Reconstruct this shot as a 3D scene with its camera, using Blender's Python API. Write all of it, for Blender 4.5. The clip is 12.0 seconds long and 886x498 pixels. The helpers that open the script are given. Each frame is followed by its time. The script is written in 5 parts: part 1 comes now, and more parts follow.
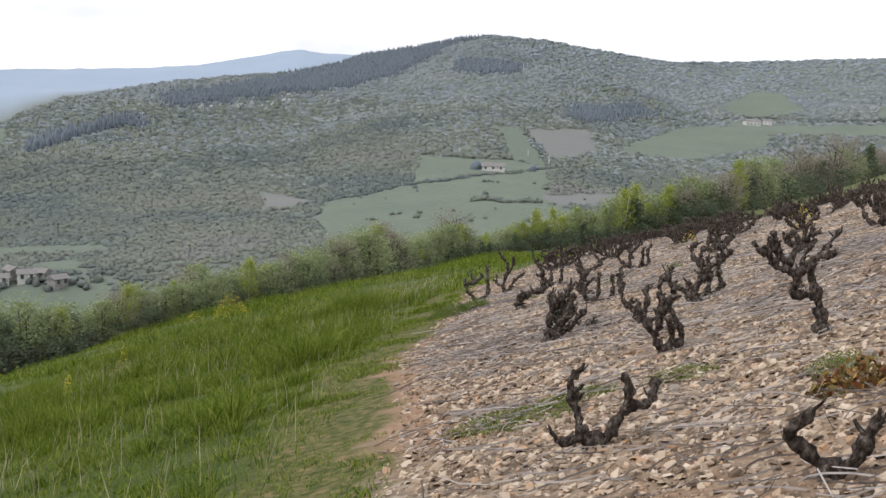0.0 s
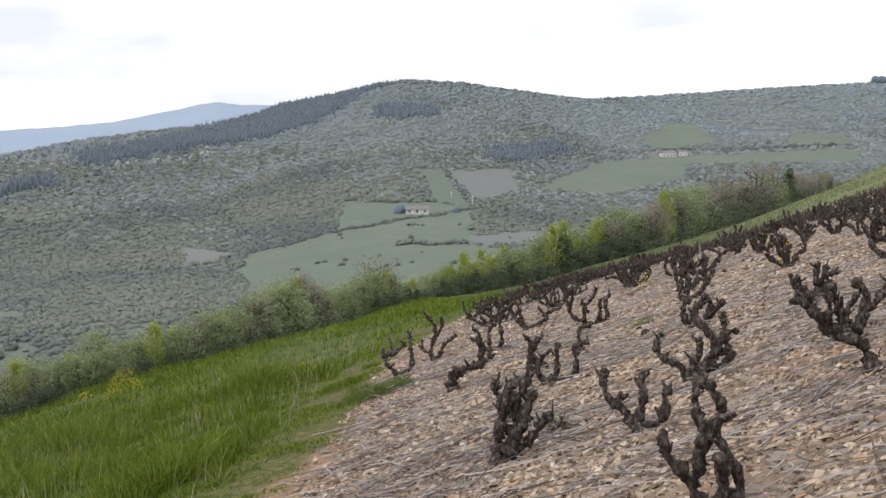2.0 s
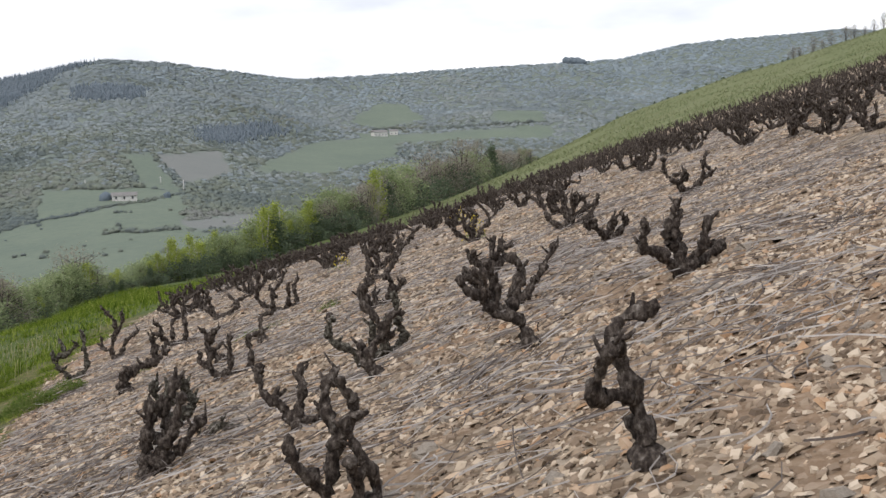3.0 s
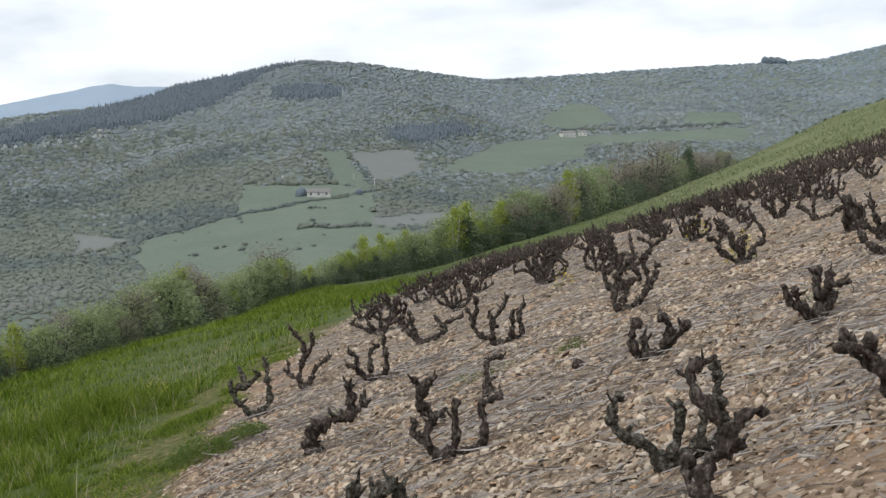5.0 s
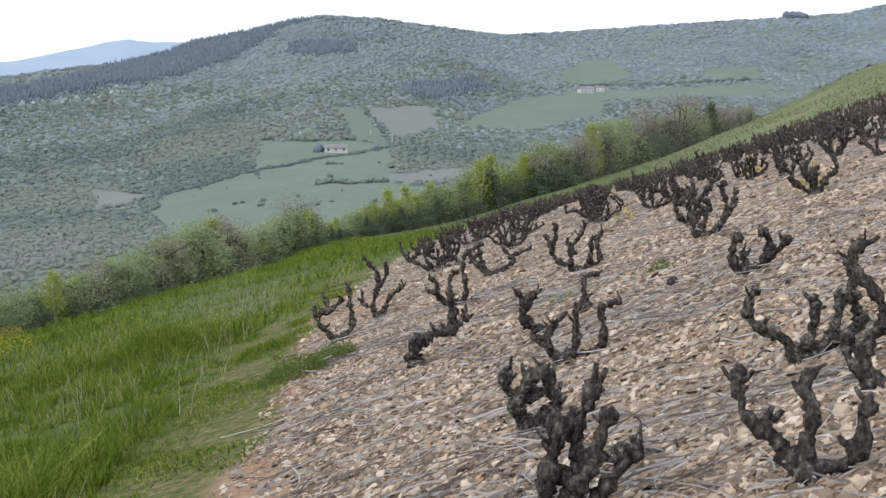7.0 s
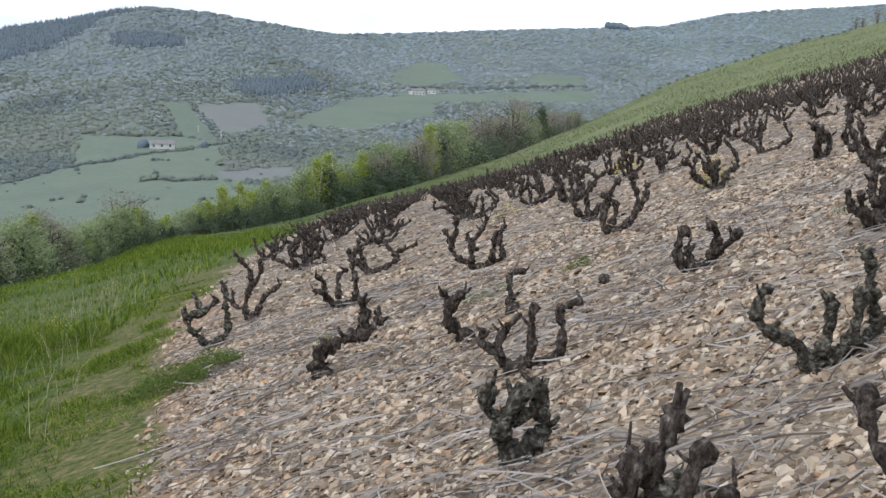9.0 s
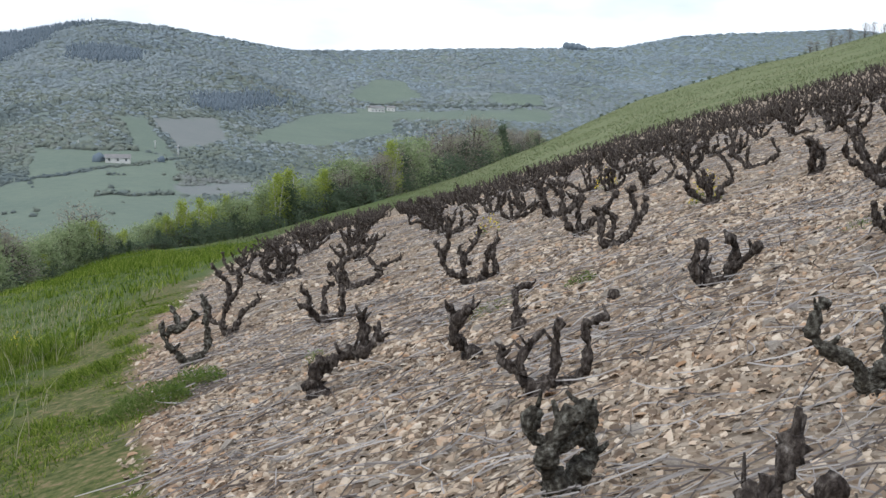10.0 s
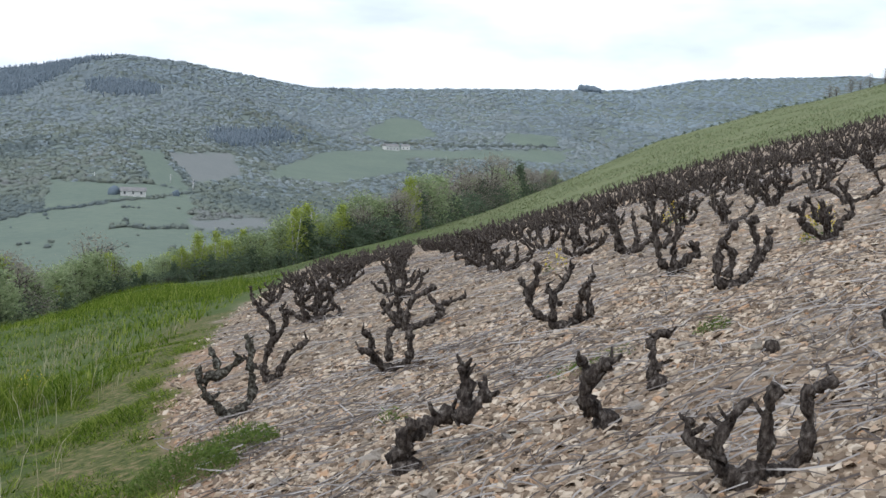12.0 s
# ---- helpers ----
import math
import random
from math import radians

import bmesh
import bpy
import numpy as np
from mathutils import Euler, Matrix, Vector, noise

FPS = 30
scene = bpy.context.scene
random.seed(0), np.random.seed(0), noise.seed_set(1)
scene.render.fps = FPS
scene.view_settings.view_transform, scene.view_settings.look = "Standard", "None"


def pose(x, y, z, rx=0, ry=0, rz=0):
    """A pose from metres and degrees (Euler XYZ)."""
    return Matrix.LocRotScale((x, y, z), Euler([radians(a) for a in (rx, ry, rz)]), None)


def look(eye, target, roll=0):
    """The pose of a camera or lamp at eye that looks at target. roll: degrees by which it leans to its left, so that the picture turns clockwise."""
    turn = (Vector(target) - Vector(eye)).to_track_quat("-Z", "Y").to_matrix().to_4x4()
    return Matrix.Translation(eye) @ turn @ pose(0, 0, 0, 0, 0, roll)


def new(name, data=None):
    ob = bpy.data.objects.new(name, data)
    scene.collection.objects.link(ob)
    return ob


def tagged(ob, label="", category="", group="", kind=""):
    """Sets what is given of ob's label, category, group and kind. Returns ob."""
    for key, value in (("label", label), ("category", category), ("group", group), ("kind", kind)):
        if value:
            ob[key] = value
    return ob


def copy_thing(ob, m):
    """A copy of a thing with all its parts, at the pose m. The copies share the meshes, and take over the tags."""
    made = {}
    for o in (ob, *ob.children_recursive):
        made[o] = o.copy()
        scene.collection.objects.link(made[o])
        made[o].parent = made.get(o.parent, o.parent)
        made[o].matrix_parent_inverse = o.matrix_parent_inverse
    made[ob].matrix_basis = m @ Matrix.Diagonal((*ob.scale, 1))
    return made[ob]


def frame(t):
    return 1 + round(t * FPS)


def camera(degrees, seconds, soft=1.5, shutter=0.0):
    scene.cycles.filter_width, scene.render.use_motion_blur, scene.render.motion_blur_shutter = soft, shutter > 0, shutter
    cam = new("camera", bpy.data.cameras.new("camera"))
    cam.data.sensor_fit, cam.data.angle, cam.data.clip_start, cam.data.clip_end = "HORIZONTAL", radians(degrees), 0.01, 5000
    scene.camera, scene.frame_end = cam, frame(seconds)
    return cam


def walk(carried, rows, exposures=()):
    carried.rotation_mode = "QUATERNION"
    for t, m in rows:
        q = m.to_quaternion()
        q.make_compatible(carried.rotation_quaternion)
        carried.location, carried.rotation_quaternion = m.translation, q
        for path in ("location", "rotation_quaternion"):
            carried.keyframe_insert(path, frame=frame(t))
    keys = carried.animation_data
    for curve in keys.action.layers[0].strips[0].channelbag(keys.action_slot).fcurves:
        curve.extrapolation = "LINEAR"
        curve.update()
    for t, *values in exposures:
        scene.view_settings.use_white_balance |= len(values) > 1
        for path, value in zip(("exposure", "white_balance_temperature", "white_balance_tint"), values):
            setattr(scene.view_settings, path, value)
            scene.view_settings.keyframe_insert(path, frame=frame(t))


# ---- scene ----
cam = camera(46.2, 12.0, soft=1.5)
PATH = [
    (0, -0.469, -1.909, 1.392, 82.58, -2.13, -0.95),
    (0.5, -0.439, -1.384, 1.348, 82.13, -2.11, -4.07),
    (1, -0.361, -0.536, 1.313, 82.27, -1.59, -4.38),
    (1.5, -0.254, 0.741, 1.259, 83.89, -0.83, -3.54),
    (2, -0.126, 1.684, 1.194, 85.05, 0.50, -5.26),
    (2.5, 0.258, 1.723, 1.168, 84.23, 2.35, -14.93),
    (2.7, 0.389, 1.836, 1.165, 83.65, 1.75, -21.48),
    (4.3, 0.489, 3.836, 1.123, 83.97, 0.41, -12.57),
    (4.5, 0.540, 4.074, 1.129, 83.88, 0.83, -11.65),
    (5, 0.622, 5.107, 1.072, 83.97, 0.93, -10.63),
    (5.5, 0.466, 5.556, 0.990, 83.78, 0.76, -9.45),
    (6, 0.185, 5.621, 0.831, 83.46, 0.64, -6.51),
    (6.5, -0.010, 5.189, 0.809, 82.34, 0.91, -6.71),
    (7, -0.132, 4.984, 0.785, 81.60, 0.93, -9.74),
    (7.2, -0.173, 5.093, 0.764, 81.74, 0.74, -10.85),
    (8.8, -0.507, 6.044, 0.597, 81.70, -0.53, -18.07),
    (9, -0.537, 6.186, 0.575, 81.61, -0.76, -18.94),
    (9.5, -0.635, 6.430, 0.528, 81.84, -1.24, -20.48),
    (10, -0.711, 6.691, 0.469, 82.62, -1.49, -21.19),
    (10.5, -0.738, 7.050, 0.398, 83.52, -1.74, -21.21),
    (11, -0.742, 7.467, 0.328, 84.19, -1.94, -20.98),
    (11.5, -0.754, 7.883, 0.284, 84.56, -2.16, -20.75),
    (12, -0.750, 8.322, 0.233, 84.74, -2.48, -20.43),
]
walk(cam, [(t, pose(x, y, z, rx, ry, rz)) for t, x, y, z, rx, ry, rz in PATH], exposures=((0, 0.4, 6650, 15), (2.5, 0.33, 6600, 14), (5.5, 0.2, 6400, 9), (6, 0.2, 6300, 10), (6.5, 0.58, 6200, 11), (7, 0.54, 6150, 11), (9, 0.42, 6050, 10), (12, 0.32, 5950, 10)))

# ---- world and sun ----
world = bpy.data.worlds.new("overcast_sky")
scene.world = world
world.use_nodes = True
wn, wl = world.node_tree.nodes, world.node_tree.links
wn.clear()
w_out = wn.new("ShaderNodeOutputWorld")
w_bg = wn.new("ShaderNodeBackground")
w_sky = wn.new("ShaderNodeTexSky")
w_sky.sky_type, w_sky.sun_disc = "NISHITA", False
SUN_EL, SUN_AZ = 48.0, 250.0
w_sky.sun_elevation, w_sky.sun_rotation = radians(SUN_EL), radians(SUN_AZ)
w_co = wn.new("ShaderNodeTexCoord")
w_map = wn.new("ShaderNodeMapping")
w_map.inputs["Scale"].default_value = (1.6, 1.6, 5.0)
w_noise = wn.new("ShaderNodeTexNoise")
w_noise.inputs["Scale"].default_value = 2.2
w_noise.inputs["Detail"].default_value = 5
w_noise.inputs["Roughness"].default_value = 0.5
w_ramp = wn.new("ShaderNodeValToRGB")
w_ramp.color_ramp.elements[0].position, w_ramp.color_ramp.elements[0].color = 0.41, (7.0, 7.5, 8.2, 1)
w_ramp.color_ramp.elements[1].position, w_ramp.color_ramp.elements[1].color = 0.60, (10.3, 10.7, 11.2, 1)
w_mix = wn.new("ShaderNodeMix")
w_mix.data_type = "RGBA"
w_mix.inputs[0].default_value = 0.93
wl.new(w_co.outputs["Generated"], w_map.inputs["Vector"])
wl.new(w_map.outputs["Vector"], w_noise.inputs["Vector"])
wl.new(w_noise.outputs["Fac"], w_ramp.inputs["Fac"])
wl.new(w_sky.outputs["Color"], w_mix.inputs[6])
wl.new(w_ramp.outputs["Color"], w_mix.inputs[7])
wl.new(w_mix.outputs[2], w_bg.inputs["Color"])
w_bg.inputs["Strength"].default_value = 0.1
wl.new(w_bg.outputs["Background"], w_out.inputs["Surface"])

sun_data = bpy.data.lights.new("sun", "SUN")
sun_data.energy, sun_data.angle, sun_data.color = 1.1, radians(25), (1.0, 0.96, 0.9)
sun = new("sun", sun_data)
a, e = radians(SUN_AZ), radians(SUN_EL)
sun.matrix_world = look((60 * math.sin(a) * math.cos(e), 60 * math.cos(a) * math.cos(e), 60 * math.sin(e)), (0, 0, 0))


# ---- materials ----
def ramp_mat(name, stops, scale=6.0, detail=6.0, rough=0.9, bump=0.3, bump_scale=None, source="noise", rnd=0.0, stretch=(1, 1, 1), spec=0.3, fine=0.0):
    """A noise-coloured surface: colours along a ramp, a second finer grain in the bump, optional variation by island."""
    m = bpy.data.materials.new(name)
    m.use_nodes = True
    n, l = m.node_tree.nodes, m.node_tree.links
    b = n["Principled BSDF"]
    b.inputs["Roughness"].default_value = rough
    b.inputs["Specular IOR Level"].default_value = spec
    co = n.new("ShaderNodeTexCoord")
    mp = n.new("ShaderNodeMapping")
    mp.inputs["Scale"].default_value = stretch
    l.new(co.outputs["Object"], mp.inputs["Vector"])
    tx = n.new("ShaderNodeTexNoise")
    tx.inputs["Scale"].default_value, tx.inputs["Detail"].default_value = scale, detail
    tx.inputs["Roughness"].default_value = 0.62
    l.new(mp.outputs["Vector"], tx.inputs["Vector"])
    fac = tx.outputs["Fac"]
    if rnd > 0:
        geo = n.new("ShaderNodeNewGeometry")
        mx = n.new("ShaderNodeMix")
        mx.inputs[0].default_value = rnd
        l.new(fac, mx.inputs[2])
        l.new(geo.outputs["Random Per Island"], mx.inputs[3])
        fac = mx.outputs[0]
    rp = n.new("ShaderNodeValToRGB")
    while len(rp.color_ramp.elements) < len(stops):
        rp.color_ramp.elements.new(0.5)
    for el, (p, c) in zip(rp.color_ramp.elements, stops):
        el.position, el.color = p, (*c, 1)
    l.new(fac, rp.inputs["Fac"])
    l.new(rp.outputs["Color"], b.inputs["Base Color"])
    if bump:
        bt = n.new("ShaderNodeTexNoise")
        bt.inputs["Scale"].default_value, bt.inputs["Detail"].default_value = bump_scale or scale * 5, 6
        l.new(mp.outputs["Vector"], bt.inputs["Vector"])
        bp = n.new("ShaderNodeBump")
        bp.inputs["Strength"].default_value, bp.inputs["Distance"].default_value = bump, 0.02
        l.new(bt.outputs["Fac"], bp.inputs["Height"])
        l.new(bp.outputs["Normal"], b.inputs["Normal"])
    return m


def let_light_through(m, amount):
    """Thin leaves and blades: part of the light goes through."""
    n, l = m.node_tree.nodes, m.node_tree.links
    b, out = n["Principled BSDF"], n["Material Output"]
    tr, mx = n.new("ShaderNodeBsdfTranslucent"), n.new("ShaderNodeMixShader")
    mx.inputs[0].default_value = amount
    l.new(b.inputs["Base Color"].links[0].from_socket, tr.inputs["Color"])
    l.new(b.outputs["BSDF"], mx.inputs[1])
    l.new(tr.outputs["BSDF"], mx.inputs[2])
    l.new(mx.outputs["Shader"], out.inputs["Surface"])
    return m


M_BARK = ramp_mat("vine_bark", [(0.33, (0.016, 0.012, 0.010)), (0.48, (0.055, 0.043, 0.036)), (0.60, (0.125, 0.104, 0.088)), (0.72, (0.27, 0.24, 0.21))], 38, bump=1.0, bump_scale=90, stretch=(1, 1, 0.55), rough=0.95, spec=0.15)
M_MOSS = ramp_mat("mossy_bark", [(0.34, (0.018, 0.015, 0.012)), (0.49, (0.062, 0.054, 0.042)), (0.60, (0.15, 0.14, 0.115)), (0.72, (0.33, 0.315, 0.275))], 34, bump=1.0, bump_scale=70, rough=0.95, spec=0.15)
M_STONE = ramp_mat("limestone", [(0.1, (0.12, 0.086, 0.060)), (0.3, (0.25, 0.185, 0.13)), (0.55, (0.40, 0.312, 0.223)), (0.78, (0.575, 0.482, 0.376)), (0.92, (0.40, 0.25, 0.145))], 9, rnd=0.85, bump=0.4, rough=0.9)
M_TWIG = ramp_mat("dry_cane", [(0.2, (0.10, 0.08, 0.07)), (0.5, (0.22, 0.195, 0.178)), (0.85, (0.43, 0.395, 0.365))], 6, rnd=0.8, bump=0.2, rough=0.85)
M_GRASS = ramp_mat("tall_grass", [(0.20, (0.030, 0.060, 0.007)), (0.40, (0.088, 0.142, 0.014)), (0.58, (0.165, 0.222, 0.030)), (0.74, (0.27, 0.31, 0.065)), (0.9, (0.44, 0.40, 0.19))], 1.3, rnd=0.5, bump=0, rough=0.9, spec=0.08)
let_light_through(M_GRASS, 0.4)
M_HILL = let_light_through(ramp_mat("rough_hill_grass", [(0.2, (0.10, 0.13, 0.05)), (0.5, (0.15, 0.172, 0.075)), (0.85, (0.23, 0.23, 0.125))], 0.25, rnd=0.4, bump=0, rough=0.7), 0.3)
M_STRAW = ramp_mat("dry_stalks", [(0.3, (0.30, 0.26, 0.15)), (0.8, (0.46, 0.42, 0.28))], 3, rnd=0.6, bump=0)
M_TUFT = ramp_mat("weed_leaves", [(0.2, (0.07, 0.12, 0.025)), (0.6, (0.14, 0.195, 0.045)), (0.9, (0.25, 0.27, 0.09))], 3, rnd=0.6, bump=0, rough=0.9, spec=0.08)
let_light_through(M_TUFT, 0.3)
M_YELLOW = ramp_mat("yellow_flowers", [(0.3, (0.55, 0.40, 0.02)), (0.7, (0.75, 0.60, 0.04))], 5, rnd=0.6, bump=0, rough=0.6)
M_RUST = ramp_mat("rusty_leaves", [(0.2, (0.05, 0.055, 0.018)), (0.45, (0.22, 0.07, 0.028)), (0.62, (0.11, 0.10, 0.03)), (0.85, (0.34, 0.20, 0.05))], 5, rnd=0.7, bump=0, rough=0.7)
M_TRUNK = ramp_mat("tree_bark", [(0.3, (0.04, 0.033, 0.028)), (0.7, (0.11, 0.095, 0.08))], 4, bump=0.5)
M_BIRCH = ramp_mat("birch_bark", [(0.3, (0.12, 0.11, 0.10)), (0.5, (0.5, 0.48, 0.45))], 3, bump=0.2, stretch=(1, 1, 3))


def leaf_mat(name, dark, mid, light):
    return let_light_through(ramp_mat(name, [(0.15, dark), (0.5, mid), (0.85, light)], 0.6, rnd=0.45, bump=0, rough=0.7), 0.55)


M_LEAF = {
    "willow": leaf_mat("grey_green_leaves", (0.17, 0.225, 0.11), (0.30, 0.36, 0.18), (0.46, 0.50, 0.29)),
    "birch": leaf_mat("young_birch_leaves", (0.20, 0.25, 0.05), (0.35, 0.41, 0.085), (0.50, 0.53, 0.15)),
    "dark": leaf_mat("evergreen_leaves", (0.08, 0.11, 0.07), (0.125, 0.165, 0.10), (0.19, 0.235, 0.14)),
    "twiggy": leaf_mat("budding_twigs", (0.20, 0.175, 0.15), (0.30, 0.265, 0.215), (0.42, 0.385, 0.30)),
}
# far woods: haze painted into the base colours, paler and bluer with distance
M_HAZED_WOODS = ramp_mat("spring_woods", [(0.30, (0.122, 0.148, 0.150)), (0.43, (0.150, 0.176, 0.164)), (0.55, (0.190, 0.214, 0.172)), (0.68, (0.206, 0.214, 0.202))], 0.011, detail=4.5, rnd=0.14, bump=0.0, rough=1.0, spec=0.0)
M_HAZED_UPLAND = ramp_mat("upland_woods", [(0.30, (0.190, 0.228, 0.246)), (0.5, (0.242, 0.278, 0.284)), (0.68, (0.292, 0.318, 0.306))], 0.007, detail=4.5, rnd=0.12, bump=0.0, rough=1.0, spec=0.0)
M_HAZED_RIDGE = ramp_mat("ridge_woods", [(0.15, (0.255, 0.31, 0.345)), (0.5, (0.28, 0.335, 0.365)), (0.9, (0.305, 0.355, 0.37))], 0.006, rnd=0.15, bump=0.0, rough=1.0, spec=0.0)


def soft_canopy(m, lift):
    """Distant canopy: bends shading normals skyward, flattening contrast in place of haze."""
    n, l = m.node_tree.nodes, m.node_tree.links
    geo, mx = n.new("ShaderNodeNewGeometry"), n.new("ShaderNodeMix")
    mx.data_type = "VECTOR"
    mx.inputs[0].default_value = lift
    mx.inputs[5].default_value = (0, 0, 1)
    l.new(geo.outputs["Normal"], mx.inputs[4])
    l.new(mx.outputs[1], n["Principled BSDF"].inputs["Normal"])


for wood_ in (M_HAZED_WOODS, M_HAZED_UPLAND, M_HAZED_RIDGE):
    soft_canopy(wood_, 0.9)
# conifers lightened to grey-blue, haze included in the colour
M_HAZED_CONIFER = ramp_mat("hazed_conifer_woods", [(0.2, (0.135, 0.166, 0.192)), (0.8, (0.170, 0.200, 0.224))], 0.05, rnd=0.7, bump=0, rough=1.0, spec=0.0)
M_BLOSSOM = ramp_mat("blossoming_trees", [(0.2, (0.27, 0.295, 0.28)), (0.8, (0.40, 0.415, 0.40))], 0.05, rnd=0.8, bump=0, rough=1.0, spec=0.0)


def ground_mat():
    """Stony soil, verge grass, far meadows, ploughed fields and wood floor, blended by the masks of the sheet."""
    m = bpy.data.materials.new("ground_surface")
    m.use_nodes = True
    n, l = m.node_tree.nodes, m.node_tree.links
    b = n["Principled BSDF"]
    b.inputs["Roughness"].default_value, b.inputs["Specular IOR Level"].default_value = 0.95, 0.1
    co = n.new("ShaderNodeTexCoord")

    def noise_ramp(scale, stops, detail=8):
        t = n.new("ShaderNodeTexNoise")
        t.inputs["Scale"].default_value, t.inputs["Detail"].default_value, t.inputs["Roughness"].default_value = scale, detail, 0.65
        l.new(co.outputs["Object"], t.inputs["Vector"])
        r = n.new("ShaderNodeValToRGB")
        while len(r.color_ramp.elements) < len(stops):
            r.color_ramp.elements.new(0.5)
        for el, (p, c) in zip(r.color_ramp.elements, stops):
            el.position, el.color = p, (*c, 1)
        l.new(t.outputs["Fac"], r.inputs["Fac"])
        return r.outputs["Color"]

    def mix(fac, a_, b_):
        x = n.new("ShaderNodeMix")
        x.data_type = "RGBA"
        if isinstance(fac, float):
            x.inputs[0].default_value = fac
        else:
            l.new(fac, x.inputs[0])
        l.new(a_, x.inputs[6])
        l.new(b_, x.inputs[7])
        return x.outputs[2]

    def mask(name):
        at = n.new("ShaderNodeAttribute")
        at.attribute_name = name
        return at.outputs["Fac"]

    soil = mix(0.55, noise_ramp(28, [(0.3, (0.12, 0.09, 0.065)), (0.5, (0.25, 0.205, 0.16)), (0.7, (0.37, 0.32, 0.265))]),
               noise_ramp(1.1, [(0.40, (0.27, 0.15, 0.07)), (0.52, (0.22, 0.16, 0.10)), (0.68, (0.27, 0.225, 0.18))]))
    chips = n.new("ShaderNodeTexVoronoi")
    chips.inputs["Scale"].default_value = 26
    l.new(co.outputs["Object"], chips.inputs["Vector"])
    chip_ramp = n.new("ShaderNodeValToRGB")
    chip_ramp.color_ramp.elements.new(0.5)
    for el_, (p_, c_) in zip(chip_ramp.color_ramp.elements, ((0.1, (0.07, 0.052, 0.038)), (0.5, (0.21, 0.165, 0.12)), (0.95, (0.40, 0.34, 0.27)))):
        el_.position, el_.color = p_, (*c_, 1)
    split = n.new("ShaderNodeSeparateColor")
    l.new(chips.outputs["Color"], split.inputs["Color"])
    l.new(split.outputs["Red"], chip_ramp.inputs["Fac"])
    soil = mix(0.55, soil, chip_ramp.outputs["Color"])
    path = noise_ramp(9, [(0.35, (0.25, 0.145, 0.085)), (0.6, (0.31, 0.21, 0.14))])
    grass = mix(0.5, noise_ramp(14, [(0.3, (0.02, 0.033, 0.010)), (0.6, (0.06, 0.082, 0.024)), (0.8, (0.12, 0.11, 0.05))]),
                noise_ramp(0.3, [(0.35, (0.062, 0.09, 0.024)), (0.5, (0.10, 0.13, 0.04)), (0.68, (0.19, 0.19, 0.08))]))
    # far fields and wood floor: greyed and paled, haze painted into the tones
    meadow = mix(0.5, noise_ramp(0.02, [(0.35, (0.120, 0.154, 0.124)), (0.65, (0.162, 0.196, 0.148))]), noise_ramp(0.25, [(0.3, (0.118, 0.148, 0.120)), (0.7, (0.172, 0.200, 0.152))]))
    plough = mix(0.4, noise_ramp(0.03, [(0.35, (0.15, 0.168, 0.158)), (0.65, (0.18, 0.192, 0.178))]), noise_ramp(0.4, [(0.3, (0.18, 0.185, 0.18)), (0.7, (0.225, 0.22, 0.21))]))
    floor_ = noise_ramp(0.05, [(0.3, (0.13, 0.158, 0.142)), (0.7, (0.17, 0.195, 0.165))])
    # haze blue for the ground beyond the crest, painted as base colour
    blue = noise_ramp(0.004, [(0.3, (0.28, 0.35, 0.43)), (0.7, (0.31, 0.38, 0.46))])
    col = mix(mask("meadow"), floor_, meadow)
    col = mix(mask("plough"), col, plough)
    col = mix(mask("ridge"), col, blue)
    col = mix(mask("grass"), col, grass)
    hill = mix(0.5, noise_ramp(0.12, [(0.35, (0.105, 0.135, 0.052)), (0.5, (0.145, 0.165, 0.075)), (0.66, (0.20, 0.205, 0.11))]), noise_ramp(1.6, [(0.3, (0.08, 0.105, 0.04)), (0.7, (0.21, 0.21, 0.11))]))
    col = mix(mask("hill"), col, hill)
    trod = noise_ramp(11, [(0.36, (0.042, 0.056, 0.014)), (0.5, (0.096, 0.104, 0.034)), (0.64, (0.20, 0.148, 0.082))], 11)
    col = mix(mask("trod"), col, trod)
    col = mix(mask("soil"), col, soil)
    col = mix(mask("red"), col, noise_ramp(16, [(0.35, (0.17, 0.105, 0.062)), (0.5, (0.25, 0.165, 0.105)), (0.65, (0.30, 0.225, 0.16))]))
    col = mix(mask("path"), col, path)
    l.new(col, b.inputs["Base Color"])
    bt = n.new("ShaderNodeTexNoise")
    bt.inputs["Scale"].default_value, bt.inputs["Detail"].default_value = 22, 8
    l.new(co.outputs["Object"], bt.inputs["Vector"])
    bp = n.new("ShaderNodeBump")
    bp.inputs["Strength"].default_value, bp.inputs["Distance"].default_value = 0.5, 0.03
    l.new(bt.outputs["Fac"], bp.inputs["Height"])
    l.new(bp.outputs["Normal"], b.inputs["Normal"])
    return m


M_GROUND = ground_mat()


# ---- the lie of the land ----
SLOPE_X, SLOPE_Y = 0.2592, -0.1290
ROW_AZ = radians(18.5)
RS, RC = math.sin(ROW_AZ), math.cos(ROW_AZ)
SKY_AZ = (-180, -60, -40, -27, -23.5, -21.8, -20.9, -19.2, -16.2, -13.7, -9.9, -6.35, -4.7, -3.6, -2.4, 0.15, 1.8, 3.2, 4.2, 6.5, 7.5, 8.8, 10.5, 11.5, 13, 15.6, 18, 21, 24, 27.4, 30.6, 33.7, 36.2, 39.7, 41.7, 43.2, 46, 60, 180)
